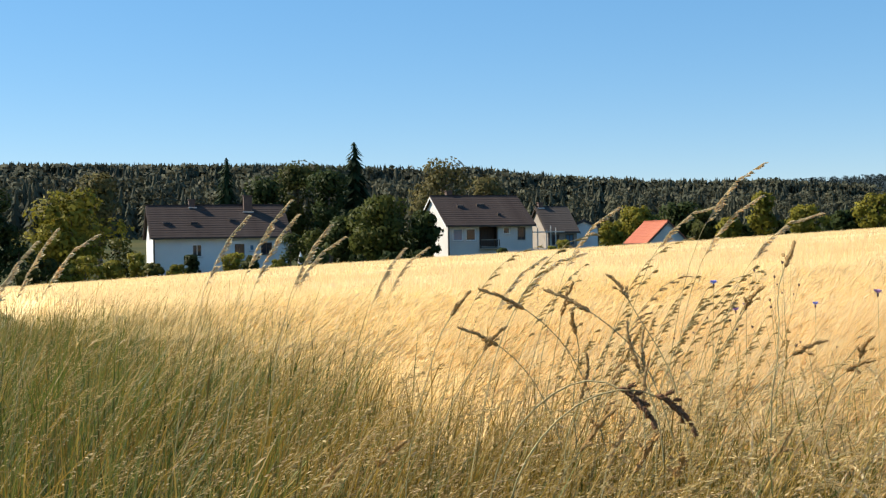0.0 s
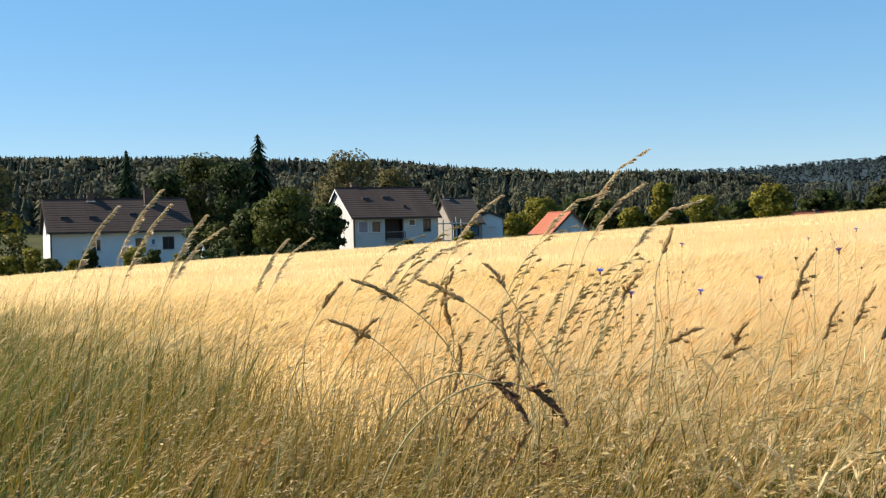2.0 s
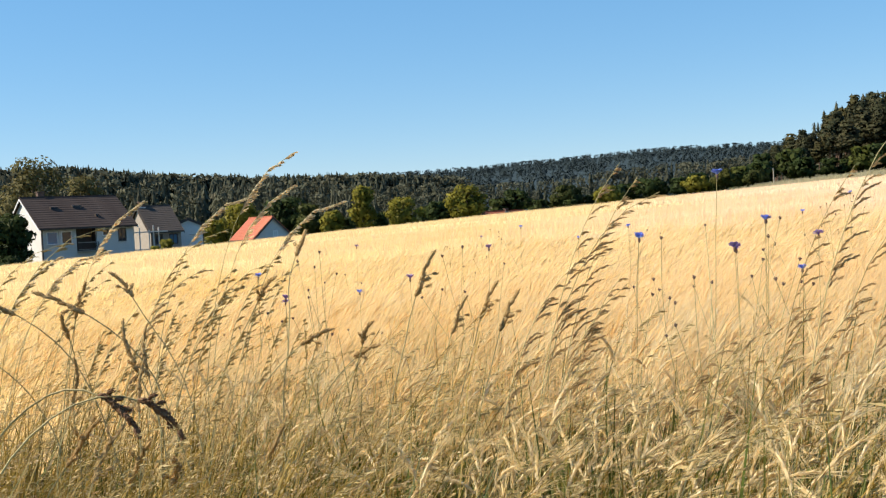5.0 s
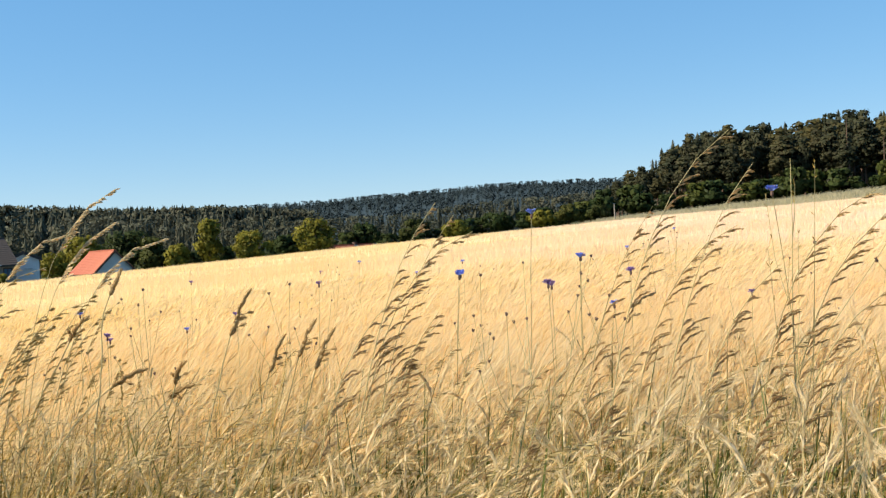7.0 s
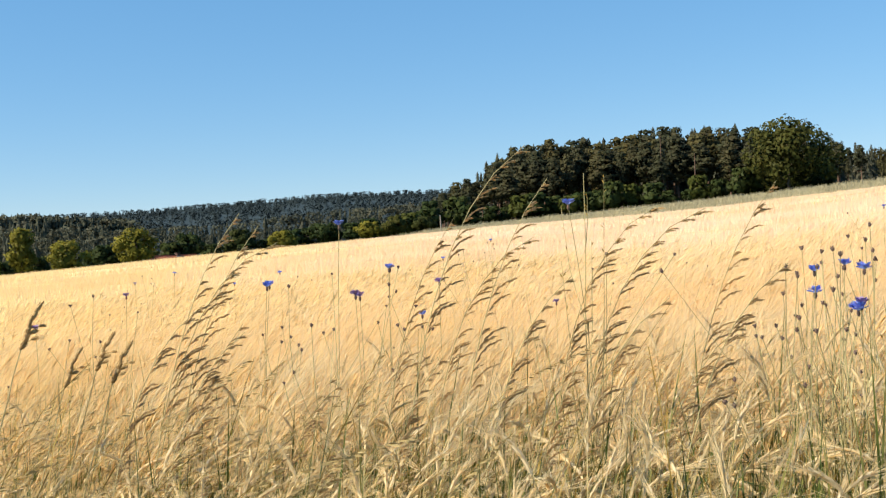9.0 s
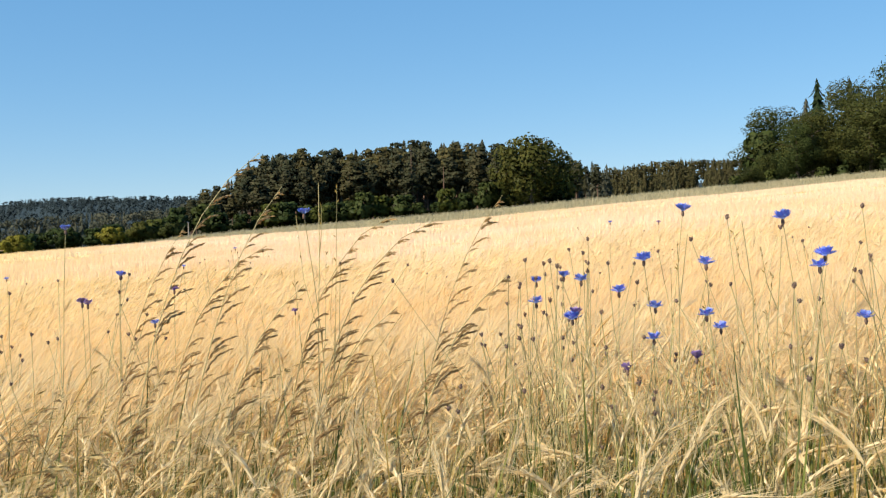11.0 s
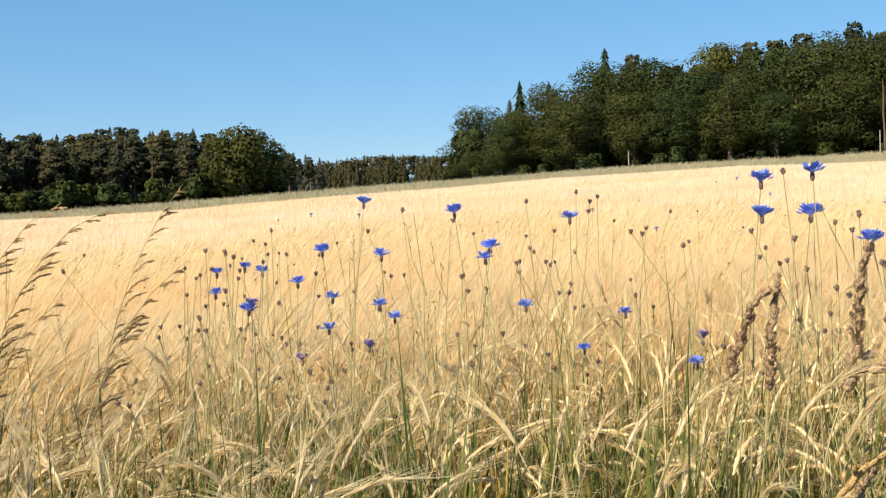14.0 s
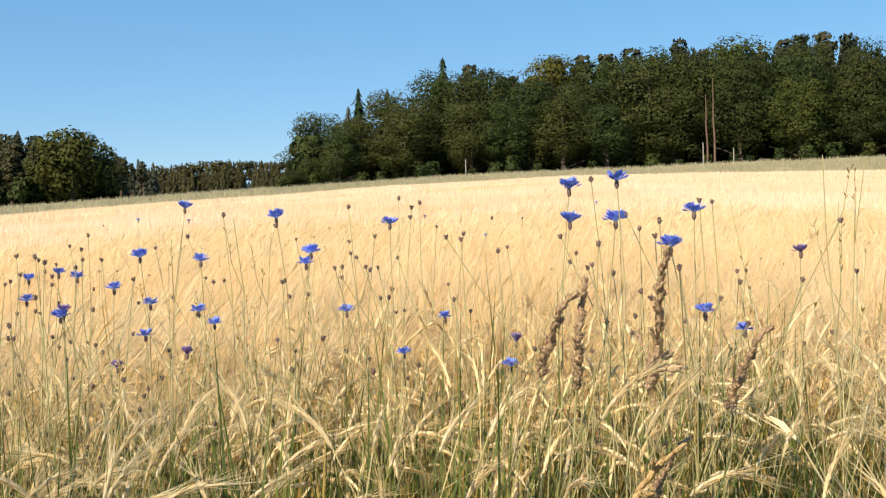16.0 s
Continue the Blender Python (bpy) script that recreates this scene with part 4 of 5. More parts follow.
def spruce(m, label, seed, height, radius, base, whorls=26, per=11, leaf=0.3, mat="needle"):
    rng = np.random.default_rng(seed)
    t = thing("spruce", m, label, "conifer")
    tk, _ = trunk_mesh(rng, height * 1.1, height * 0.014, 0, base, 1, M["bark"])
    part("trunk", tk, t)
    v, f, nr = tiered_crown(rng, whorls, per + 3, radius / height)
    v = v * height
    part("crown", rounded(mesh_np("crown", v, f, [M[mat]]), nr), t)
    return t


def tree_to(az, r, el):
    """Height that brings a top to the elevation el, seen from the camera's first place."""
    return EYE + r * math.tan(radians(el)) - spot(az, r).z


def leafy(az, r, el, width_deg, base, label, seed, mat, **kw):
    h = tree_to(az, r, el)
    return broadleaf(at(az, r, seed * 40), label, seed, h, 2 * r * math.tan(radians(width_deg / 2)), base * h, mat, **kw)


# round the houses
leafy(-18.2, 122, 3.05, 4.8, 0.02, "broad olive-green tree beside the white house", 101, "olive", n_cards=5200, leaf=0.27, n_lobes=34)
leafy(-22.2, 116, 3.2, 3.6, 0.02, "dark green tree at the end of the gardens", 102, "dark_leaf", n_cards=3600)
leafy(-16.9, 152, 3.75, 2.6, 0.2, "brownish-green tree behind the olive tree", 103, "brown_leaf", n_cards=3000)
leafy(-8.9, 160, 3.6, 2.4, 0.02, "dark green oak behind the white house", 104, "dark_leaf", n_cards=3400)
leafy(-7.3, 164, 4.4, 3.0, 0.02, "tall dark green oak between the houses", 105, "oak", n_cards=4200, n_lobes=32)
leafy(-5.7, 158, 4.0, 2.4, 0.02, "dark green lime tree between the houses", 106, "dark_leaf", n_cards=3600)
leafy(-2.9, 120, 2.5, 4.3, 0.02, "dense dark green tree before the second house", 107, "dark_leaf", n_cards=4800, leaf=0.25, n_lobes=36)
leafy(-5.0, 124, 1.5, 2.2, 0.06, "low round dark green bush-like tree", 108, "dark_leaf", n_cards=2600, leaf=0.24)
leafy(-0.9, 121, 1.7, 1.8, 0.02, "dark green garden tree at the corner of the house", 109, "dark_leaf", n_cards=2400, leaf=0.24)
leafy(0.0, 156, 4.45, 3.3, 0.2, "loose brownish birch behind the second house", 110, "brown_leaf", n_cards=3600, leaf=0.24, n_lobes=34)
leafy(2.2, 165, 3.5, 2.4, 0.2, "brown-green birch behind the roof", 111, "brown_leaf", n_cards=2600)
spruce(at(-4.42, 168, 0), "tall dark narrow spruce above the gardens", 112, tree_to(-4.42, 168, 5.15), 5.0, 1.2, 34, 13, 0.36)
spruce(at(-10.8, 190, 0), "dark spruce behind the long roof", 113, tree_to(-10.8, 190, 4.4), 4.2, 1.5, 32, 12, 0.40)
leafy(9.7, 172, 1.75, 3.0, 0.1, "green trees behind the red-roofed house", 114, "olive", n_cards=3000, leaf=0.28)
leafy(11.9, 176, 1.9, 2.6, 0.1, "green trees behind the red-roofed house", 115, "dark_leaf", n_cards=2600, leaf=0.28)
leafy(8.4, 168, 1.0, 1.8, 0.1, "olive shrubbery beside the small white house", 116, "olive", n_cards=1600, leaf=0.26)
# row of rounded trees beyond the field
for k, (az, r, el, w, mat) in enumerate(((13.1, 168, 1.55, 1.5, "oak"), (15.8, 165, 2.25, 1.7, "olive"), (17.9, 162, 1.6, 2.1, "olive"), (21.1, 168, 2.05, 2.2, "olive"),
                                         (19.5, 172, 1.3, 1.6, "dark_leaf"), (14.3, 166, 1.1, 1.4, "olive"), (23.6, 185, 1.6, 2.2, "dark_leaf"), (26.0, 190, 1.75, 2.3, "oak"),
                                         (28.2, 180, 1.55, 2.0, "olive"), (30.3, 190, 1.85, 2.4, "dark_leaf"), (32.6, 186, 1.8, 1.9, "olive"), (33.9, 176, 2.05, 1.4, "oak"), (35.4, 180, 1.9, 1.6, "oak"))):
    leafy(az, r, el, w, 0.08, "rounded olive-green tree beyond the field" if mat == "olive" else "rounded green tree beyond the field", 130 + k, mat, n_cards=2000, leaf=0.27, n_lobes=22, group="trees beyond the field")
# shrubs of the gardens
for k, (az, r, el, w, mat) in enumerate(((-16.3, 112, -0.6, 1.5, "olive"), (-14.4, 111, -0.75, 1.4, "oak"), (-13.3, 110, -0.85, 1.3, "olive"), (-12.6, 113, -0.35, 0.9, "oak"), (-10.4, 114, -0.3, 1.7, "olive"),
                                         (-9.6, 112, -0.45, 1.2, "oak"), (-8.3, 111, -0.7, 1.2, "olive"), (-7.0, 110, -0.6, 1.3, "dark_leaf"), (-6.1, 111, -0.5, 1.4, "dark_leaf"), (-4.3, 110, -0.5, 1.6, "dark_leaf"),
                                         (-2.7, 110, -0.4, 1.6, "dark_leaf"), (-1.1, 110, -0.35, 1.4, "dark_leaf"), (-18.3, 110, -0.9, 1.8, "olive"), (-20.2, 110, -0.9, 1.8, "oak"), (3.0, 122, -0.3, 0.8, "dark_leaf"),
                                         (6.1, 126, 0.1, 0.9, "olive"), (5.5, 118, -0.25, 0.6, "olive"), (-16.0, 116, 0.6, 1.8, "oak"), (-15.2, 113, -0.2, 1.2, "olive"),
                                         (-20.6, 113, 0.4, 2.4, "dark_leaf"), (-7.7, 118, 0.7, 1.7, "dark_leaf"), (-6.5, 117, 0.9, 1.8, "dark_leaf"), (-8.4, 140, 1.2, 1.6, "dark_leaf"), (-17.6, 111, -0.3, 2.2, "olive"), (-19.4, 111, -0.4, 2.0, "oak"))):
    leafy(az, r, el, w, 0.05, "garden shrub in mixed greens before the houses", 160 + k, mat, n_cards=900, leaf=0.17, n_lobes=12, group="garden shrubs")

def place_copy(model, m):
    s = model.scale
    return copy_thing(model, m @ Matrix.Diagonal((1 / s.x, 1 / s.y, 1 / s.z, 1)))


# ---- the wood above the field ----
oak_models = [broadleaf(at(68 + 4 * k, 176, 0), "tall leafy oak at the edge of the wood", 200 + k, 15.0, 11.0, -0.3, ("oak", "dark_leaf", "oak", "oak", "dark_leaf")[k], n_cards=13000, leaf=0.165, n_lobes=34, group="oaks of the wood edge") for k in range(5)]
WOOD_AZ = [63.2, 64.2, 65.1, 66.6, 68.4, 70.2, 71.7, 74.1, 77.8, 81, 85.5, 90, 93, 100, 112]
WOOD_EL = [2.8, 4.2, 6.1, 7.4, 8.0, 8.3, 8.7, 8.8, 9.0, 9.4, 9.7, 9.4, 9.0, 8.6, 7.5]


def wood_top(az):
    return float(np.interp(az, WOOD_AZ, WOOD_EL))


rng_w = np.random.default_rng(77)
slots = []
for row, (r0, drop) in enumerate(((164, 3.0), (169, 1.3), (177, 0.25))):
    az = 63.9 + row * 0.8
    while az < 96:
        slots.append((az + rng_w.uniform(-0.4, 0.4), r0 + rng_w.uniform(-2, 2), wood_top(az) - drop * rng_w.uniform(0.5, 1.1) - (0.5 if row == 2 else 0.3) * rng_w.random() + 0.25))
        az += rng_w.uniform(2.2, 3.3)
for k, (az, r, el) in enumerate(slots):
    model = oak_models[k % 5] if rng_w.random() < 0.8 else oak_models[0]
    h = max(3.0, tree_to(az, r, el))
    w = min(1.3, max(0.45, h / 12.5)) * rng_w.uniform(0.85, 1.2)
    mm = at(az, r, rng_w.uniform(0, 360)) @ Matrix.Diagonal((w, w, h / 15.0, 1))
    if k < 5:
        oak_models[k].matrix_world = mm
    else:
        place_copy(model, mm)
leafy(53.4, 205, 5.75, 5.3, 0.0, "broad green oak standing free before the pines", 230, "oak", n_cards=6500, leaf=0.34, n_lobes=44)
spruce(at(71.7, 186, 0), "dark spruce rising above the oaks", 231, tree_to(71.7, 186, 9.0), 3.9, 4.0, 24, 9, 0.30)
spruce(at(67.4, 190, 0), "thin dark spruce top above the oaks", 232, tree_to(67.4, 190, 7.6), 3.2, 5.0, 22, 8, 0.28)


def pine(m, label, seed, height, width, base, group="pines", mat="pine_needle", n_cards=1700, leaf=0.36):
    rng = np.random.default_rng(seed)
    t = thing("pine", m, label, "conifer", group)
    tk, limbs = trunk_mesh(rng, height, height * 0.0125, 6, base, width * 0.4, M["red_bark"])
    part("trunk", tk, t, "bare reddish-brown trunk")
    for l in limbs:
        part("limb", l, t)
    v, f, nr = lobed_crown(rng, height, width, base, 34, n_cards, leaf, 0.6, 0.0, 0.75)
    part("crown", rounded(mesh_np("crown", v, f, [M[mat]]), nr), t)
    return t


PINE_AZ = [35.6, 37.9, 39.2, 41.4, 44.8, 47.3, 50.4, 52, 54, 57]
PINE_EL = [3.2, 3.9, 5.1, 5.65, 5.5, 5.85, 5.75, 5.45, 5.0, 4.2]
pines = [pine(at(40 + k, 235, 0), "tall pine with dark crown and bare trunk", 240 + k, 16, 5.2, 5.4 - k * 0.9) for k in range(4)]
rng_p = np.random.default_rng(78)
n_p = 0
for row, (r0, drop, step) in enumerate(((226, 0.9, 0.62), (236, 0.35, 0.52), (250, 0.0, 0.46))):
    az = 35.8 + row * 0.3
    while az < 56.5:
        a = az + rng_p.uniform(-0.25, 0.25)
        r = r0 + rng_p.uniform(-4, 4)
        h = max(4.0, tree_to(a, r, float(np.interp(a, PINE_AZ, PINE_EL)) - drop * rng_p.uniform(0.3, 1.1) + rng_p.uniform(-0.5, 0.0)))
        w = min(1.15, h / 13) * rng_p.uniform(0.75, 1.25)
        mm = at(a, r, rng_p.uniform(0, 360)) @ Matrix.Diagonal((w, w, h / 16, 1))
        if n_p < 4:
            pines[n_p].matrix_world = mm
        else:
            place_copy(pines[n_p % 4], mm)
        n_p += 1
        az += step * rng_p.uniform(0.8, 1.3)
# pine tops behind the oaks
az = 73.0
while az < 96:
    a, r = az + rng_p.uniform(-0.3, 0.3), 187 + rng_p.uniform(-3, 3)
    h = tree_to(a, r, wood_top(a) + rng_p.uniform(-1.0, 0.2))
    w = h / 15 * rng_p.uniform(0.8, 1.1)
    place_copy(pines[n_p % 4], at(a, r, rng_p.uniform(0, 360)) @ Matrix.Diagonal((w, w, h / 16, 1)))
    n_p += 1
    az += rng_p.uniform(0.7, 1.5)
# undergrowth at the feet of the pines
shrub_model = broadleaf(at(44, 214, 0), "dark undergrowth shrub at the wood's foot", 260, 4.0, 5.0, 0.1, "dark_leaf", n_cards=900, leaf=0.36, n_lobes=12, group="undergrowth")
for k in range(24):
    az = 36 + k * 0.83 + rng_p.uniform(-0.3, 0.3)
    s = rng_p.uniform(0.9, 1.6)
    copy_thing(shrub_model, at(az, 214 + rng_p.uniform(-4, 6), k * 50) @ Matrix.Diagonal((s, s, s * rng_p.uniform(0.7, 1.2), 1)))
for k in range(24):
    az = 12.8 + k * 0.98 + rng_p.uniform(-0.3, 0.3)
    s = rng_p.uniform(0.8, 1.3)
    copy_thing(shrub_model, at(az, 176 + 0.9 * k + rng_p.uniform(-4, 6), k * 50) @ Matrix.Diagonal((s, s, s * rng_p.uniform(0.6, 0.9), 1)))
for k in range(26):
    az = 63.6 + k * 1.3 + rng_p.uniform(-0.4, 0.4)
    s = rng_p.uniform(0.4, 0.8)
    copy_thing(shrub_model, at(az, 161 + rng_p.uniform(-2, 2), k * 70) @ Matrix.Diagonal((s, s, s * rng_p.uniform(0.7, 1.1), 1)))
for k in range(22):
    az = 64.5 + k * 1.45 + rng_p.uniform(-0.4, 0.4)
    s = rng_p.uniform(1.2, 1.7)
    copy_thing(shrub_model, at(az, 172 + rng_p.uniform(-2, 2), k * 70) @ Matrix.Diagonal((s, s, s * rng_p.uniform(0.9, 1.3), 1)))
# dead and bare trunks that stand out
for k, (az, r, z0, z1) in enumerate(((47.38, 222, 3.0, 14.0), (49.0, 222, 3.0, 9.5), (85.1, 160.3, 2.0, 12.0), (84.75, 160.6, 2.0, 10.0))):
    bare = thing("bare_trunk", at(az, r, 0), "bare reddish pine trunk standing out of the wood", "tree trunk")
    P = Plant()
    P.tube([(0, 0, -0.5), (0.18, 0, z1 * 0.3), (-0.05, 0.1, z1 * 0.55), (-0.1 if k < 2 else -0.5, 0, z1 * 0.8), (0.0 if k < 2 else -0.9, 0, z1)], [0.17, 0.14, 0.12, 0.08, 0.04], 0, 7)
    part("trunk", mesh_np("trunk", *P.done()[:2], [M["red_bark"]], smooth=True), bare)


# ---- far woods, uncountable ----
def far_woods(name, label, seed, n, az_range, r_range, az_t, el_t, jitter, mat, leaf, conifer=0.8, hmax=26, hmin=5, coarse=False, fine=False, ragged=0.13, even=None):
    rng = np.random.default_rng(seed)
    tmpl = []
    for k in range(5):
        tmpl.append(tiered_crown(rng, 5 if coarse else 15 if fine else 9, 6 if coarse else 12 if fine else 9, 0.2 if coarse else 0.21))
    for k in range(4):
        tmpl.append(lobed_crown(rng, 1.0, 0.62, -0.1 if coarse else 0.15, 13, 45 if coarse else 200, 0.10 if coarse else 0.042))
    vs, fs, nrs, base = [], [], [], 0
    for k in range(n):
        crest = k < 0.45 * n
        az = az_range[0] + (az_range[1] - az_range[0]) * ((k + rng.uniform(0, 1)) / (0.45 * n) if crest else rng.random())
        q = rng.uniform(0.93, 1) if crest and not even else rng.random() ** 0.6 * (1.0 if even else 0.95)
        r = r_range[0] + (r_range[1] - r_range[0]) * q
        el = float(np.interp(az, az_t, el_t)) - jitter * (1 - q) * 1.6 * rng.uniform(0.5, 1.0) + (rng.uniform(-ragged, 0.05) if crest else rng.uniform(-0.3, -0.05))
        h = rng.uniform(*even) if even else min(hmax, max(hmin, tree_to(az, r, el)))
        tv, tf, tn = tmpl[rng.integers(0, 5) if rng.random() < conifer else rng.integers(5, 9)]
        w = h * rng.uniform(0.8, 1.25) * (1.7 if coarse else 1)
        a = rng.uniform(0, 6.28)
        c, s = math.cos(a), math.sin(a)
        p = spot(az, r)
        v = np.stack([(tv[:, 0] * c - tv[:, 1] * s) * w + p.x, (tv[:, 0] * s + tv[:, 1] * c) * w + p.y, tv[:, 2] * h + p.z], 1)
        vs.append(v)
        if coarse:
            tn = tn * 0.4 + (0, 0, 1)
        nrs.append(np.stack([tn[:, 0] * c - tn[:, 1] * s, tn[:, 0] * s + tn[:, 1] * c, tn[:, 2]], 1))
        fs.append(tf + base)
        base += len(tv)
    ob = new(name, rounded(mesh_np(name, np.concatenate(vs), np.concatenate(fs), [mat]), np.concatenate(nrs)))
    return tagged(ob, label, "wood", kind="stuff")


RIDGE_AZ = [-30, -21.3, -18.8, -14.9, -9.4, -2.3, 2, 4.8, 8.5, 11.8, 15.9, 18.5, 21, 24, 28, 40]
RIDGE_EL = [4.1, 4.25, 4.35, 4.3, 4.25, 4.0, 3.9, 3.55, 3.22, 3.05, 3.02, 2.75, 2.55, 2.3, 2.0, 1.9]
far_woods("spruce_wood", "dense dark spruce and pine wood behind the houses, haze painted in", 301, 1300, (-24, 21), (320, 430), RIDGE_AZ, RIDGE_EL, 1.3, M["hazed_needle"], 0.4, 0.6)
MID_AZ = [12, 20, 22.2, 25, 28, 31, 33.4, 36, 38, 42]
MID_EL = [2.1, 2.1, 2.1, 2.1, 2.3, 2.6, 2.6, 2.9, 3.2, 3.2]
far_woods("mixed_wood", "mixed green wood in the valley below the hill", 302, 300, (13, 41), (300, 560), MID_AZ, MID_EL, 1.2, M["hazed_needle"], 0.5, 0.5)
BACK_AZ = [52, 56, 58, 60.5, 63.3, 66]
BACK_EL = [3.4, 3.7, 4.0, 4.2, 4.1, 4.2]
far_woods("pine_wood", "dark pine wood behind the field between oak and hill", 303, 300, (52, 67), (330, 420), BACK_AZ, BACK_EL, 0.8, M["pine_needle"], 0.5, 0.55)
# the fill trees share the needle colour with painted haze
far_woods("wood_fill", "dark conifers that fill the pine wood", 306, 130, (36.5, 57), (238, 275), PINE_AZ, [e + 0.02 for e in PINE_EL], 1.6, M["hazed_needle"], 0.5, 1.0, 22, fine=True, ragged=0.7)
far_woods("wood_fill", "dark young trees inside the wood above the field", 307, 100, (64.5, 97), (166, 200), WOOD_AZ, [e - 3.0 for e in WOOD_EL], 1.6, M["hazed_needle"], 0.5, 1.0, 24, 3, fine=True)
far_woods("wood_fill", "dark conifers inside the wood above the field", 304, 20, (66, 97), (182, 200), WOOD_AZ, [e - 0.35 for e in WOOD_EL], 0.5, M["hazed_needle"], 0.5, 1.0, 26, fine=True, ragged=0.5)
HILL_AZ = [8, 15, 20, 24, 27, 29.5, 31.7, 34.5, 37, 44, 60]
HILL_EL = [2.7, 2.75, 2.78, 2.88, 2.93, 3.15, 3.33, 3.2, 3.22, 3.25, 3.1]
# the hill's bluish haze lies in its base colour, no volume
far_woods("hill_wood", "wooded hill on the horizon, blue-green from haze painted into its colour", 305, 3000, (8, 46), (1100, 2520), HILL_AZ, HILL_EL, 1.3, M["hazed_wood"], 0.5, 0.3, coarse=True, even=(7.0, 11.0))


# ================= plants that stand out, one by one =================
def plant_mesh(name, P, mat, smooth=False):
    v, f, _ = P.done()
    return mesh_np(name, v, f, [mat], smooth=smooth)


def unit(v):
    return v / (np.linalg.norm(v) + 1e-9)


def grass_stalk(seed, height, nod, mat, label, pan=0.30, dense=16, reach=0.055, spread=1.0, lean=0.34):
    """Tall grass: bent stem, one-sided panicle whose branches arch over and hang, a leaf. Returns thing and tip."""
    rng = np.random.default_rng(seed)
    t = thing("grass_stalk", Matrix.Identity(4), label, "grass", "tall grass stalks")
    n = 16
    pts = bent(rng, height, n, lean, nod, 7)
    S = Plant()
    S.tube(pts, np.linspace(0.0018, 0.0006, n + 1), 0, 4)
    part("stem", plant_mesh("stem", S, M["stem"]), t)
    Q = Plant()
    count = max(5, dense // 2)
    nodes = 1 - pan + pan * (np.arange(count) + rng.uniform(0.0, 0.5, count)) / count
    for k in range(dense):
        s = min(0.995, nodes[k % count] + rng.normal(0, 0.004))
        i = min(n - 1, int(s * n))
        c = pts[i] + (pts[i + 1] - pts[i]) * (s * n - i)
        d = unit(pts[i + 1] - pts[i])
        ln = reach * (1.3 - 0.9 * (s - (1 - pan)) / pan) * rng.choice([0.4, 0.7, 1.0, 1.5])
        away = np.array([1.0, rng.normal(0, 0.30), 0.0])
        arch = [c]
        for step in range(4):
            w = unit(d * (1.4 - 0.25 * step) + away * (0.25 + 0.26 * step) * spread + np.array([0, 0, -0.16 * step]) * spread)
            arch.append(arch[-1] + w * ln / 4)
        Q.ribbon(arch, [0.0006, 0.0005, 0.0005, 0.0004, 0.0003], np.array([0.2, 0.95, 0.2]), 0)
        m = max(5, int(ln / 0.0042))
        for j in range(m):
            f = 0.25 + 0.75 * (j + rng.uniform(0, 0.8)) / m
            a = min(3, int(f * 4))
            way = arch[a + 1] - arch[a]
            q = arch[a] + way * (f * 4 - a)
            w = unit(unit(way) + np.array([rng.uniform(0, 0.25), rng.normal(0, 0.22), rng.uniform(-0.3, 0.12)]))
            u = unit(np.cross(w, rng.normal(0, 1, 3)))
            l2 = rng.uniform(0.009, 0.016)
            Q.card(q, w, u, l2, 0.0019, 0)
            Q.card(q, w, np.cross(w, u), l2, 0.0019, 0)
    part("panicle", plant_mesh("panicle", Q, mat), t)["kind"] = "stuff"
    L = Plant()
    b = pts[7]
    L.ribbon([b, b + (0.07, 0.01, 0.09), b + (0.16, 0.02, 0.08), b + (0.23, 0.03, 0.0)], [0.002, 0.004, 0.003, 0.0004], np.array([0, 1, 0.2]), 0)
    part("leaf", plant_mesh("leaf", L, M["dry_grass"]), t)
    return t, pts[-1]


FLORETS = {}


def flower_head(t, c, rng, size, open_up, faded):
    """Involucre, spreading outer florets with notched ends, upright inner florets."""
    B = Plant()
    B.tube([c + (0, 0, -0.010), c + (0, 0, -0.008), c + (0, 0, -0.004), c + (0, 0, 0), c + (0, 0, 0.003)], [0.0010, 0.0028, 0.0036, 0.0030, 0.0024], 0, 7)
    part("involucre", plant_mesh("involucre", B, M["bud"], True), t)
    mat = M["faded"] if faded else M["blue"]
    key = (round(size, 4), faded)
    if key not in FLORETS:
        FLORETS[key] = []
        for form in range(3):
            O = Plant()
            d, sd = np.array([1.0, 0, 0]), np.array([0, 1.0, 0])
            throat = d * size * 0.45
            for q in (-0.55, -0.2, 0.2, 0.55):
                w = unit(d + sd * q + np.array([0, 0, rng.uniform(-0.2, 0.2)]))
                O.card(throat - d * size * 0.12, w, unit(np.cross(w, (0.1, 0.2, 1))), size * rng.uniform(0.5, 0.65), size * 0.17, 0)
            O.ribbon([np.zeros(3), throat], [size * 0.04, size * 0.13], sd, 0)
            FLORETS[key].append(plant_mesh("outer_floret", O, mat))
    n = 13
    for k in range(n):
        a = k * 6.283 / n + rng.uniform(-0.25, 0.25)
        up = math.atan(rng.uniform(0.2, 1.5) * open_up)
        m = Matrix.Translation(Vector(c) + Vector((math.cos(a) * 0.002, math.sin(a) * 0.002, 0.002))) @ Matrix.Rotation(a, 4, "Z") @ Matrix.Rotation(-up, 4, "Y")
        part("outer_floret", FLORETS[key][k % 3], t, m=m)
    I = Plant()
    for k in range(14):
        w = unit(np.array([rng.normal(0, 0.35), rng.normal(0, 0.35), 1]))
        I.card(c + (0, 0, 0.002), w, unit(np.cross(w, rng.normal(0, 1, 3))), size * rng.uniform(0.35, 0.6), 0.0012, 0)
    part("inner_floret", plant_mesh("inner_floret", I, M["violet"]), t)


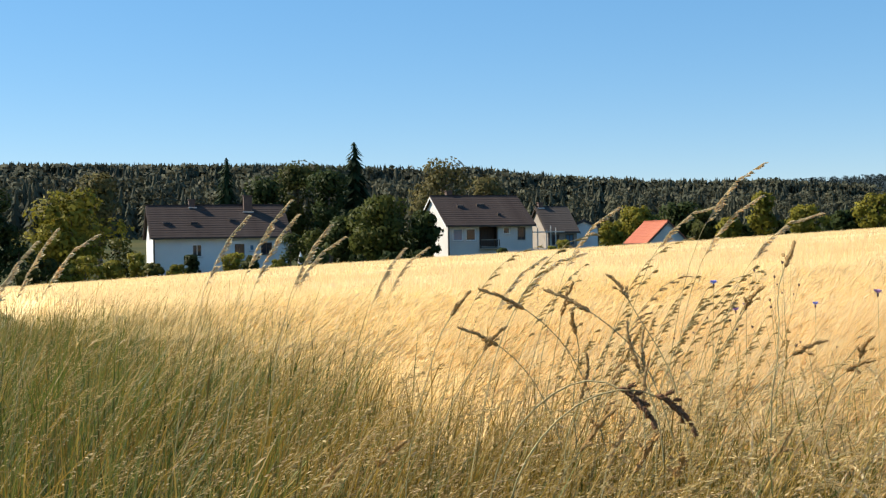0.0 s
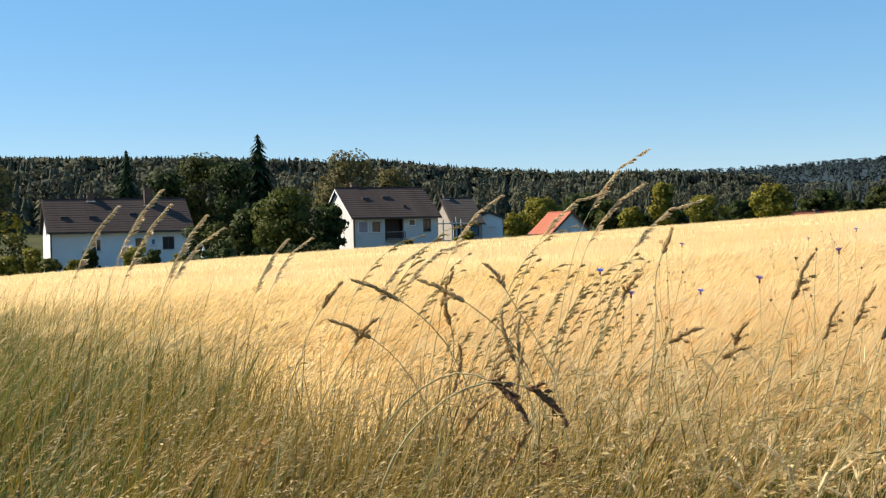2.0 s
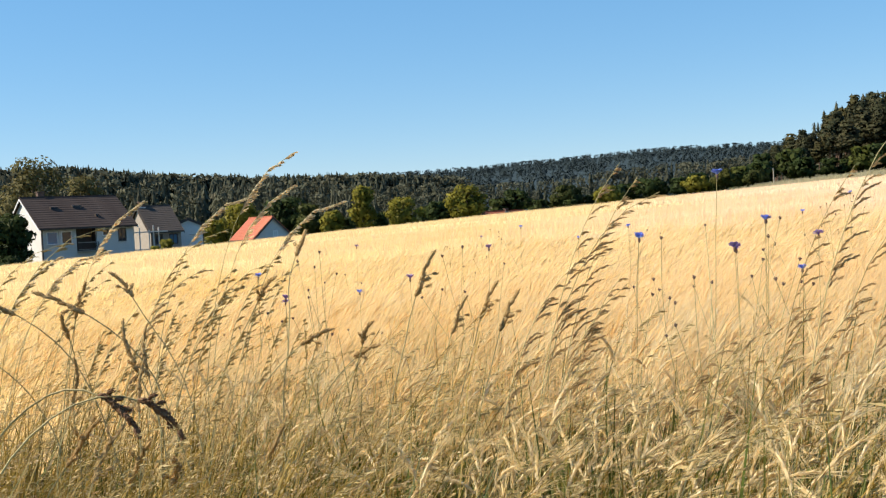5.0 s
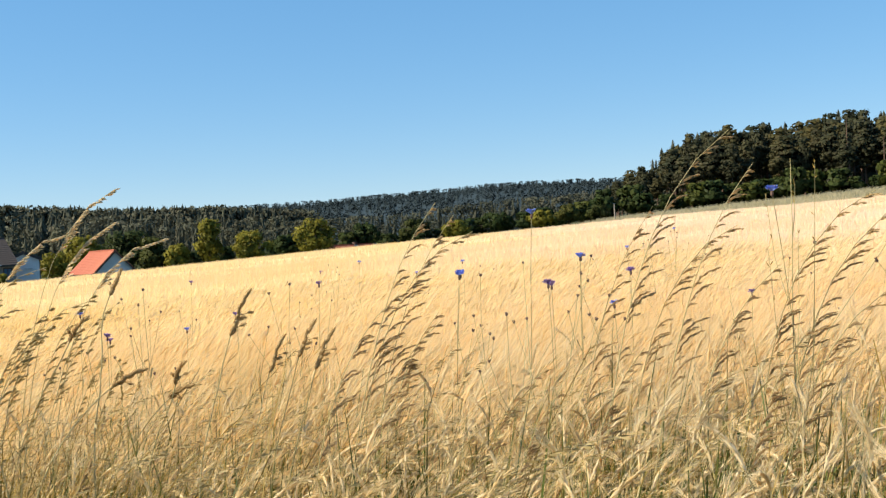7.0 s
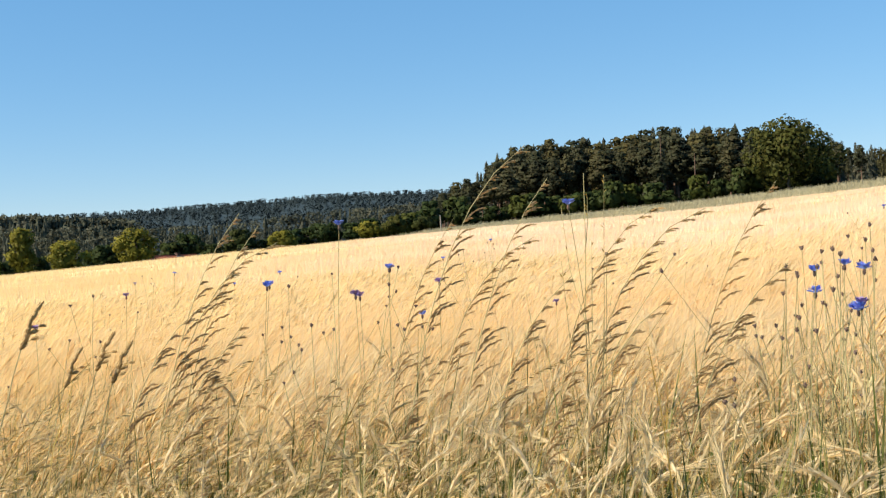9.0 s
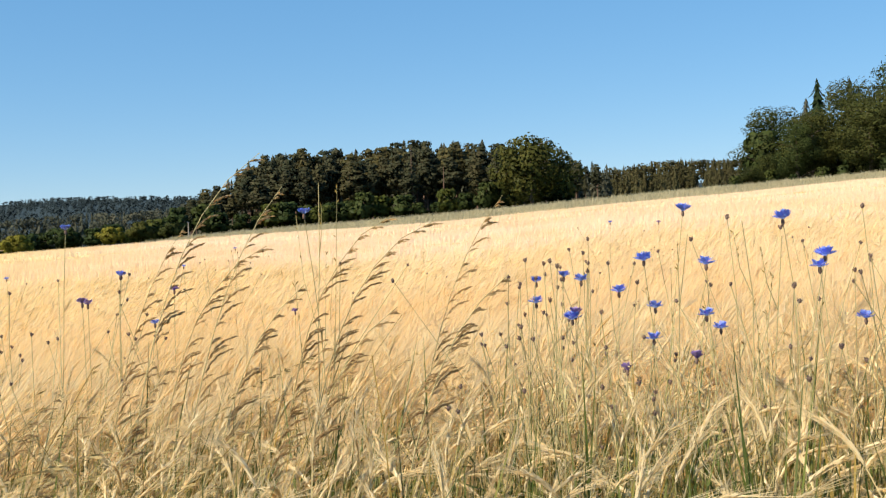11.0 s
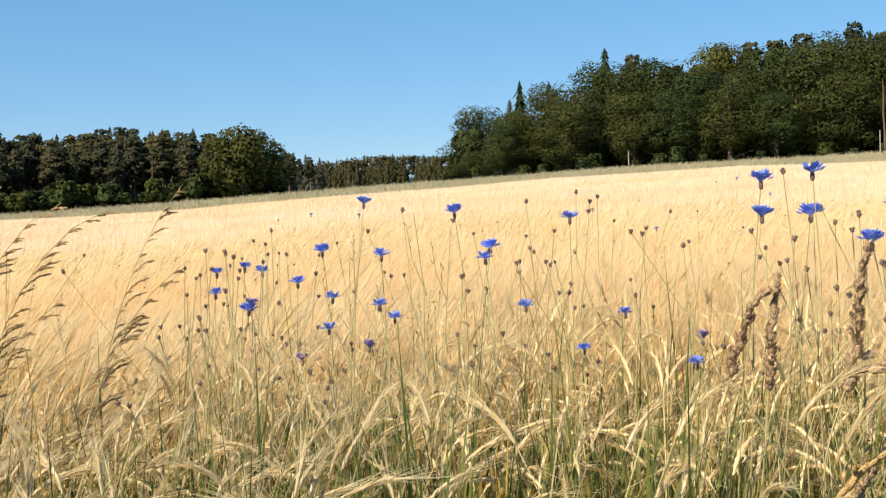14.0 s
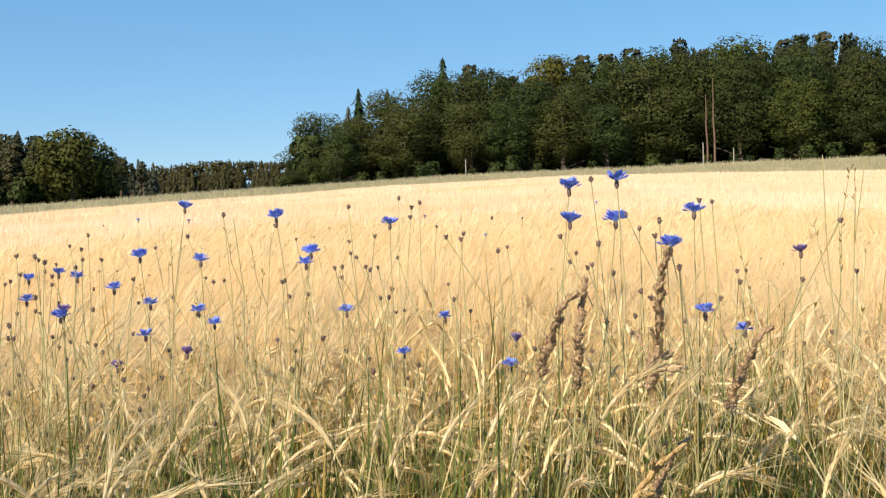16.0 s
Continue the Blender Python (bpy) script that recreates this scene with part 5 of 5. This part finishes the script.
def seed_bud(t, c, rng, name="bud"):
    """Round scaly head with a dry brush of bristles."""
    B = Plant()
    r = rng.uniform(0.0026, 0.0038)
    B.tube([c + (0, 0, -r * 1.3), c + (0, 0, -r), c, c + (0, 0, r * 0.7), c + (0, 0, r)], [0.001, r * 0.75, r, r * 0.75, r * 0.4], 0, 7)
    for k in range(20):
        o = unit(rng.normal(0, 1, 3))
        w = unit(o * 0.7 + (0, 0, 0.8))
        B.card(c + o * r * 0.8, w, unit(np.cross(w, rng.normal(0, 1, 3))), r * rng.uniform(0.7, 1.5), r * 0.28, 0)
    part(name, plant_mesh(name, B, M["bud"]), t)["kind"] = "stuff"


def cornflower(seed, height, label, heads=1, buds=2, size=0.019, faded=False):
    """Slender branching cornflower with narrow leaves. Returns thing and the place of its top flower."""
    rng = np.random.default_rng(seed)
    t = thing("cornflower" if heads else "cornflower_seedhead", Matrix.Identity(4), label, "flower", "cornflowers" if heads else "dry cornflower heads")
    pts = bent(rng, height, 8, rng.uniform(-0.05, 0.12), rng.uniform(-0.1, 0.2), 2)
    S = Plant()
    S.tube(pts, np.linspace(0.0014, 0.0008, 9), 0, 5)
    ends = []
    for k in range(buds + max(0, heads - 1)):
        i = 4 + k % 3
        b = pts[i]
        a = rng.uniform(0, 6.28)
        o = np.array([math.cos(a), math.sin(a), 0])
        ln = (height - b[2]) * rng.uniform(0.55, 0.95)
        e = b + o * ln * rng.uniform(0.3, 0.7) + (0, 0, ln)
        S.tube([b, b + o * ln * 0.2 + (0, 0, ln * 0.4), e], [0.0011, 0.0009, 0.0008], 0, 4)
        ends.append(e)
    part("stem", plant_mesh("stem", S, M["stem"]), t)
    for k in range(3):
        L = Plant()
        i = 2 + 2 * k
        a = rng.uniform(0, 6.28)
        o = np.array([math.cos(a), math.sin(a), 0])
        ln = rng.uniform(0.05, 0.1)
        b = pts[i]
        L.ribbon([b, b + o * ln * 0.4 + (0, 0, ln * 0.5), b + o * ln + (0, 0, ln * 0.5)], [0.001, 0.0018, 0.0003], np.array([-o[1], o[0], 0.1]), 0)
        part("leaf", plant_mesh("leaf", L, M["stem"]), t)
    if heads:
        flower_head(t, pts[-1], rng, size, rng.uniform(1.0, 1.7), faded)
    else:
        seed_bud(t, pts[-1], rng)
    for k, e in enumerate(ends):
        if k < heads - 1:
            flower_head(t, e, rng, size * 0.8, 1.2, faded)
        else:
            seed_bud(t, e, rng)
    return t, pts[-1]


def husks(Q, c, d, r, ln, rng, count):
    """One lump of overlapping husks round c, longer along d."""
    Q.tube([c - d * ln * 0.5, c - d * ln * 0.25, c + d * ln * 0.1, c + d * ln * 0.5], [r * 0.3, r * 0.8, r * 0.85, r * 0.2], 0, 6)
    for j in range(count):
        f = rng.uniform(-0.5, 0.45)
        o = unit(np.cross(d, rng.normal(0, 1, 3)))
        w = unit(o * rng.uniform(0.3, 0.8) + d)
        q = c + d * ln * f + o * r * 0.75 * math.sqrt(max(0.05, 1 - 3.2 * f * f))
        Q.card(q, w, unit(np.cross(w, o)), r * rng.uniform(0.7, 1.3), r * 0.26, 0)


def seed_spike(seed, height, length, thick, mat, label, nod, lean=0.12, lumps=8, side_lumps=3):
    """Lumpy seed spike of husk clusters on a stiff stem. Returns thing and tip."""
    rng = np.random.default_rng(seed)
    t = thing("seed_spike", Matrix.Identity(4), label, "weed", "seed spikes")
    n = 28
    pts = bent(rng, height, n, lean, nod, 4)
    for k in range(n + 1):
        pts[k] = pts[k] + np.array([0.7, 0.9, 0]) * length * 0.09 * math.sin(k * 0.75 + seed) * (k / n) ** 2
    S = Plant()
    S.tube(pts, np.linspace(0.0024, 0.0010, n + 1), 0, 5)
    part("stem", plant_mesh("stem", S, M["stem"]), t)
    for k in range(lumps):
        f = (k + 0.4) / lumps
        s = 1 - (length / height) * (1 - f)
        i = min(n - 1, int(s * n))
        c = pts[i] + (pts[i + 1] - pts[i]) * (s * n - i)
        d = unit(pts[i + 1] - pts[i])
        size = thick * (1.1 - 0.4 * f) * rng.uniform(0.8, 1.2)
        Q = Plant()
        o = unit(np.cross(d, rng.normal(0, 1, 3)))
        husks(Q, c + o * size * 0.5, unit(d + o * rng.uniform(0, 0.35)), size * 1.25, length / lumps * rng.uniform(1.3, 1.8), rng, 46)
        if k < side_lumps:
            w = unit(o + d * rng.uniform(0.6, 1.4))
            ln = length * rng.uniform(0.12, 0.26)
            Q.tube([c, c + w * ln], [0.0008, 0.0006], 0, 4)
            husks(Q, c + w * (ln + size), unit(w + (0.2, 0, -0.2)), size * 0.9, size * 3.2, rng, 46)
        part("husk_lump", plant_mesh("husk_lump", Q, mat), t)
    return t, pts[-1]


def dry_weed(seed, height, label):
    """Bare branching weed with tiny pods."""
    rng = np.random.default_rng(seed)
    t = thing("dry_weed", Matrix.Identity(4), label, "weed", "dry weeds")
    pts = bent(rng, height, 8, rng.uniform(-0.05, 0.15), 0.1, 2)
    S = Plant()
    S.tube(pts, np.linspace(0.0022, 0.0008, 9), 0, 5)
    part("stem", plant_mesh("stem", S, M["stem"]), t)
    pods = Plant()
    for k in range(7):
        i = 3 + k % 5
        b = pts[i]
        a = rng.uniform(0, 6.28)
        o = np.array([math.cos(a), math.sin(a), 0])
        ln = (height - b[2]) * rng.uniform(0.6, 1.0)
        B = Plant()
        mid, e = b + o * ln * 0.22 + (0, 0, ln * 0.45), b + o * ln * 0.32 + (0, 0, ln)
        B.tube([b, mid, e], [0.0012, 0.0009, 0.0006], 0, 4)
        part("branch", plant_mesh("branch", B, M["stem"]), t)
        for j in range(6):
            c = mid + (e - mid) * rng.uniform(0.2, 1)
            w = unit(np.array([rng.normal(0, 0.5), rng.normal(0, 0.5), 1]))
            pods.card(c, w, unit(np.cross(w, rng.normal(0, 1, 3))), rng.uniform(0.008, 0.016), 0.0014, 0)
    part("pod", plant_mesh("pod", pods, M["dry_grass"]), t)["kind"] = "stuff"
    return t, pts[-1]


def plant_at(models, spots, rng, lean_turn=0.5, back=False):
    """Stands copies of the models so that their tips reach the given places; back: nodding towards the gardens."""
    used = set()
    for k, (x, y, z) in enumerate(spots):
        g = float(ground_z(x, y))
        best = sorted(range(len(models)), key=lambda q: abs(models[q][1][2] - (z - g)) + rng.uniform(0, 0.12))[0]
        ob, tip = models[best]
        s = (z - g) / tip[2]
        yaw = -math.atan2(x, y) * 0.9 + rng.normal(0, lean_turn) + (math.pi if back else 0)
        c, sn = math.cos(yaw), math.sin(yaw)
        for _ in range(2):
            bx, by = x - s * (tip[0] * c - tip[1] * sn), y - s * (tip[0] * sn + tip[1] * c)
            gz = float(ground_z(bx, by))
            s = (z - gz) / tip[2]
        m = Matrix.Translation((bx, by, gz)) @ Matrix.Rotation(yaw, 4, "Z") @ Matrix.Diagonal((s, s, s, 1))
        if best in used:
            place_copy(ob, m)
        else:
            used.add(best)
            ob.matrix_world = m
    for q, (ob, tip) in enumerate(models):
        if q not in used:
            for child in list(ob.children_recursive):
                bpy.data.objects.remove(child)
            bpy.data.objects.remove(ob)


# tips of plants: x, y, z
BLUE = [(2.51, 1.16, 1.25), (2.39, 0.88, 1.22), (2.26, 1.11, 1.15), (2.25, 0.97, 1.14), (2.23, 1.15, 1.09), (2.23, 1.07, 1.06), (2.04, 1.13, 1.05), (2.20, 1.33, 1.07),
    (2.32, 1.30, 1.11), (2.17, 0.93, 1.05), (2.12, 1.01, 1.01), (2.26, 0.95, 1.02), (2.29, 0.60, 1.20), (2.27, 0.75, 1.15), (2.27, 0.76, 1.13), (2.29, 0.69, 1.04),
    (2.32, 0.59, 0.96), (2.15, 0.34, 0.96), (2.03, 0.21, 1.24), (2.04, 0.14, 1.25), (2.03, 0.21, 1.19), (2.08, 0.15, 1.19), (2.05, 0.03, 1.20), (2.01, 0.06, 1.15)]
BLUE2 = [(2.05, 1.13, 1.06), (1.71, 2.68, 1.12), (2.08, 2.65, 1.15), (2.29, 2.70, 1.10), (1.83, 2.43, 1.09), (2.09, 2.66, 1.15), (1.93, 2.57, 1.08), (1.33, 3.46, 1.02),
    (0.95, 3.55, 0.98), (1.29, 3.92, 0.96), (1.07, 4.14, 0.93), (1.80, 2.84, 1.12), (0.93, 3.89, 1.04), (1.81, 2.46, 1.27), (2.06, 1.87, 1.28), (2.45, -0.11, 1.13),
    (2.30, 1.33, 1.12), (2.27, 1.38, 1.11)]
BUD = [(2.34, 0.97, 1.23), (2.29, 1.34, 1.10), (2.22, 1.42, 1.07), (2.07, 1.08, 1.00), (2.05, 0.08, 1.19), (2.25, 0.80, 1.10), (2.16, 0.36, 1.15), (2.25, 0.59, 1.07),
    (2.37, 0.49, 1.17), (2.24, 1.40, 1.11), (2.34, 1.41, 1.15), (2.39, 1.34, 1.17), (2.45, 0.75, 1.24), (2.63, 0.71, 1.26), (2.65, 0.67, 1.25), (2.13, 0.03, 1.22),
    (2.37, -0.20, 1.10), (1.77, 2.67, 1.12), (1.58, 2.22, 1.04), (1.06, 3.53, 1.12), (2.26, 1.40, 1.16), (2.47, 1.38, 1.20), (1.07, 3.65, 1.07), (1.50, 3.43, 1.11)]
PAN0 = [(-1.19, 3.48, 1.26), (-1.14, 3.16, 1.22), (-1.08, 3.52, 1.24), (-0.60, 3.47, 1.29), (-0.45, 3.33, 1.33), (-0.44, 3.41, 1.29), (-0.36, 3.58, 1.26), (-0.34, 3.82, 1.22),
    (-0.14, 4.00, 1.18), (-0.06, 4.00, 1.18), (0.51, 3.32, 1.29), (0.96, 3.38, 1.42), (0.95, 3.39, 1.32), (1.01, 3.04, 1.26), (0.84, 3.42, 1.30), (0.41, 3.33, 1.16),
    (0.28, 3.19, 1.15), (-1.14, 2.99, 1.14)]
PAN1 = [(1.45, 2.29, 1.30), (1.49, 2.28, 1.27), (1.83, 1.74, 1.40), (1.86, 1.71, 1.33), (1.84, 1.74, 1.21), (1.84, 1.63, 1.13), (1.96, 1.50, 1.26), (2.23, 1.43, 1.30), (2.08, 1.49, 1.25),
    (1.92, 1.18, 1.14), (1.79, 1.33, 1.09), (1.70, 1.42, 1.03), (1.42, 1.83, 0.95), (1.58, 1.72, 0.99), (0.62, 2.88, 1.11),
    (1.75, 1.89, 1.26), (1.51, 2.23, 1.23), (1.40, 2.19, 1.04), (1.33, 2.25, 1.10), (1.97, 1.32, 1.03), (1.47, 2.34, 1.05), (1.43, 1.78, 0.92)]
THIN = [(2.29, -0.15, 1.29), (2.45, -0.22, 1.29), (1.97, 1.72, 1.34), (2.20, 0.87, 1.22), (2.23, 0.81, 1.19), (2.22, 0.99, 1.20),
    (2.22, 0.35, 1.10), (2.20, -0.02, 1.09), (2.17, 0.30, 1.03)]
DSPIKE = [(0.22, 2.49, 1.09), (0.08, 2.57, 1.09), (0.03, 2.48, 1.01), (0.32, 2.14, 0.88), (0.40, 2.13, 0.83), (1.20, 2.43, 1.05), (1.13, 2.45, 1.02), (0.81, 2.39, 0.98),
    (0.90, 2.36, 0.94), (0.34, 2.96, 1.09), (-0.08, 2.28, 0.80), (-0.19, 2.26, 0.78), (1.16, 2.22, 1.04), (1.00, 2.28, 1.13), (1.85, 0.03, 0.90), (0.36, 2.16, 0.86), (0.44, 2.10, 0.80)]
PSPIKE = [(2.01, 0.20, 1.09), (2.04, 0.19, 1.11), (1.99, 0.06, 1.15), (2.14, -0.07, 1.03), (1.89, 0.03, 0.90)]
BUD2 = [(1.99, 1.14, 1.16), (2.04, 1.16, 1.15), (2.23, 1.22, 1.15), (2.18, 1.14, 1.15), (2.02, 1.08, 1.14), (2.06, 1.29, 1.13), (2.08, 1.28, 1.11), (2.00, 1.18, 1.13), (2.25, 1.12, 1.11), (2.00, 1.15, 1.09), (2.12, 1.12, 1.06), (2.12, 1.21, 1.01), (2.18, 1.00, 0.98), (2.32, 0.83, 1.10), (2.38, 0.81, 1.07), (2.48, 0.78, 1.12), (2.27, 0.67, 1.15), (2.41, 0.67, 1.06), (2.44, 0.65, 1.03), (2.29, 0.63, 1.18), (2.26, 0.45, 1.18), (2.62, 0.47, 1.15), (2.15, 0.20, 1.26), (2.17, 0.16, 1.20), (2.18, 0.13, 1.18), (2.20, 0.09, 1.14), (2.16, 0.17, 1.11), (2.18, 0.13, 1.08), (2.18, 0.14, 1.04), (2.23, 0.02, 1.22), (2.24, -0.02, 1.09)]
PALE = [(2.06, 1.03, 0.96), (2.11, 0.92, 0.98), (2.15, 0.33, 1.00)]
USPIKE = [(0.27, 2.38, 1.05), (0.38, 2.61, 1.12), (0.38, 2.36, 1.03), (0.43, 2.44, 1.01), (0.41, 2.27, 0.96), (0.06, 2.56, 1.09), (0.13, 2.39, 1.02), (0.72, 2.54, 1.09), (0.63, 2.04, 0.86), (0.85, 2.24, 1.00), (0.29, 2.29, 0.97), (0.81, 2.60, 1.19)]
CLUMP = [(0.38, 2.02, 0.86), (0.45, 2.02, 0.85)]
rng_n = np.random.default_rng(500)
plant_at([grass_stalk(510 + k, 1.25 + 0.06 * k, 0.6 + 0.35 * (k % 3), M["plume"], "tall pale grass stalk with a drooping feathery panicle", 0.17, 52, 0.026, 0.45, 0.24) for k in range(5)], PAN0, rng_n, 0.3)
plant_at([grass_stalk(530 + k, 1.0 + 0.1 * k, 0.4 + 0.3 * (k % 3), M["panicle"], "tall brown grass stalk with a loose one-sided panicle", 0.37, 24, 0.052, 0.65) for k in range(6)], PAN1, rng_n, 0.3)
plant_at([dry_weed(550 + k, 1.15 + 0.08 * k, "bare straw-coloured weed with thin upright branches") for k in range(4)], THIN, rng_n, 1.5)
plant_at([cornflower(560 + k, 1.0 + 0.05 * k, "blue cornflower on a slender branching stem", 1 + (k % 3 == 2), 1 + k % 3, 0.021 + 0.002 * (k % 2)) for k in range(6)], BLUE, rng_n, 2)
plant_at([cornflower(570 + k, 1.0 + 0.05 * k, "small violet-blue cornflower above the barley", 1, 2, 0.018, k % 2 == 0) for k in range(4)], BLUE2, rng_n, 2)
plant_at([cornflower(580 + k, 0.95 + 0.08 * k, "withered cornflower with brown seed heads", 0, 3) for k in range(5)], BUD, rng_n, 2)
plant_at([cornflower(640 + k, 0.98 + 0.06 * k, "withered cornflower stem with a brown seed head", 0, k % 2) for k in range(4)], BUD2, rng_n, 2)
plant_at([cornflower(586, 1.0, "fading pale violet cornflower among the barley", 1, 2, 0.020, True)], PALE, rng_n, 2)
plant_at([seed_spike(590 + k, 0.72 + 0.1 * k, 0.075 + 0.02 * (k % 3), 0.0043, M["spike"], "dark brown dense grass spike bending over", (0.6, 1.0, 0.8, 1.2, 0.4)[k], 0.15, 6 + k % 2, 2 + k % 3) for k in range(5)], DSPIKE[3:], rng_n, 0.6)
plant_at([seed_spike(596 + k, 0.95 + 0.1 * k, 0.11, 0.0037, M["spike"], "dark brown grass spike nodding over the dry grass", (1.0, 0.7, 1.3)[k], 0.12, 9, 2) for k in range(3)], DSPIKE[:3], rng_n, 0.25, True)
plant_at([seed_spike(600 + k, 0.95 + 0.06 * k, 0.15 + 0.02 * (k % 3), 0.0054, M["pale_spike"], "stout brown seed spike of lumpy husks", (0.7, 0.1, 0.25, 0.1)[k], 0.05, 15 + k, 0) for k in range(4)], PSPIKE[:2] + PSPIKE[3:], rng_n, 0.3)
plant_at([seed_spike(606, 1.1, 0.22, 0.0060, M["pale_spike"], "tall twisted dark brown seed spike", 0.35, 0.05, 22, 4)], PSPIKE[2:3], rng_n, 0.1)

plant_at([seed_spike(640 + k, 0.8 + 0.1 * k, 0.07 + 0.015 * (k % 3), 0.0036, M["spike"], "upright brown grass spike with clustered husks", (0.15, 0.5, 0.3, 0.8)[k], 0.1, 7, 1 + k % 2) for k in range(4)], USPIKE, rng_n, 1.2)
plant_at([seed_spike(650 + k, 0.85 + 0.05 * k, 0.060 + 0.01 * k, 0.0038, M["dark_husk"], "withered dark brown seed head drooping in the grass", (2.6, 3.0)[k], -0.2, 7, 4) for k in range(2)], CLUMP, rng_n, 0.3)

# thicket of fine stalks where the margin meets the crop
FINE = []
while len(FINE) < 30:
    a, r = radians(rng_n.uniform(5, 17)), rng_n.uniform(2.6, 3.6)
    FINE.append((r * math.sin(a), r * math.cos(a), float(rng_n.uniform(0.92, 1.24))))
plant_at([grass_stalk(660 + k, 1.05 + 0.08 * k, 0.3 + 0.3 * k, M["pale_panicle"], "fine straw-coloured grass stalk with a narrow panicle", 0.22, 16, 0.026, 0.5) for k in range(4)], FINE, rng_n, 0.5)

# further withered heads scattered over the crop
SCATTER = []
while len(SCATTER) < 44:
    a, r = radians(rng_n.uniform(8, 95)), rng_n.uniform(2.8, 9.0)
    x, y = r * math.sin(a), r * math.cos(a)
    if inside(x, y) > 0.4:
        SCATTER.append((x, y, float(ground_z(x, y)) + rng_n.uniform(0.85, 1.05)))
plant_at([cornflower(620 + k, 0.9 + 0.05 * k, "withered cornflower with small dark seed heads", 0, 2 + k % 2) for k in range(4)], SCATTER[:14], rng_n, 2)
plant_at([cornflower(630 + k, 0.92 + 0.05 * k, "small cornflower with faded violet florets", 1, 2, 0.016, k == 1) for k in range(3)], SCATTER[28:], rng_n, 2)
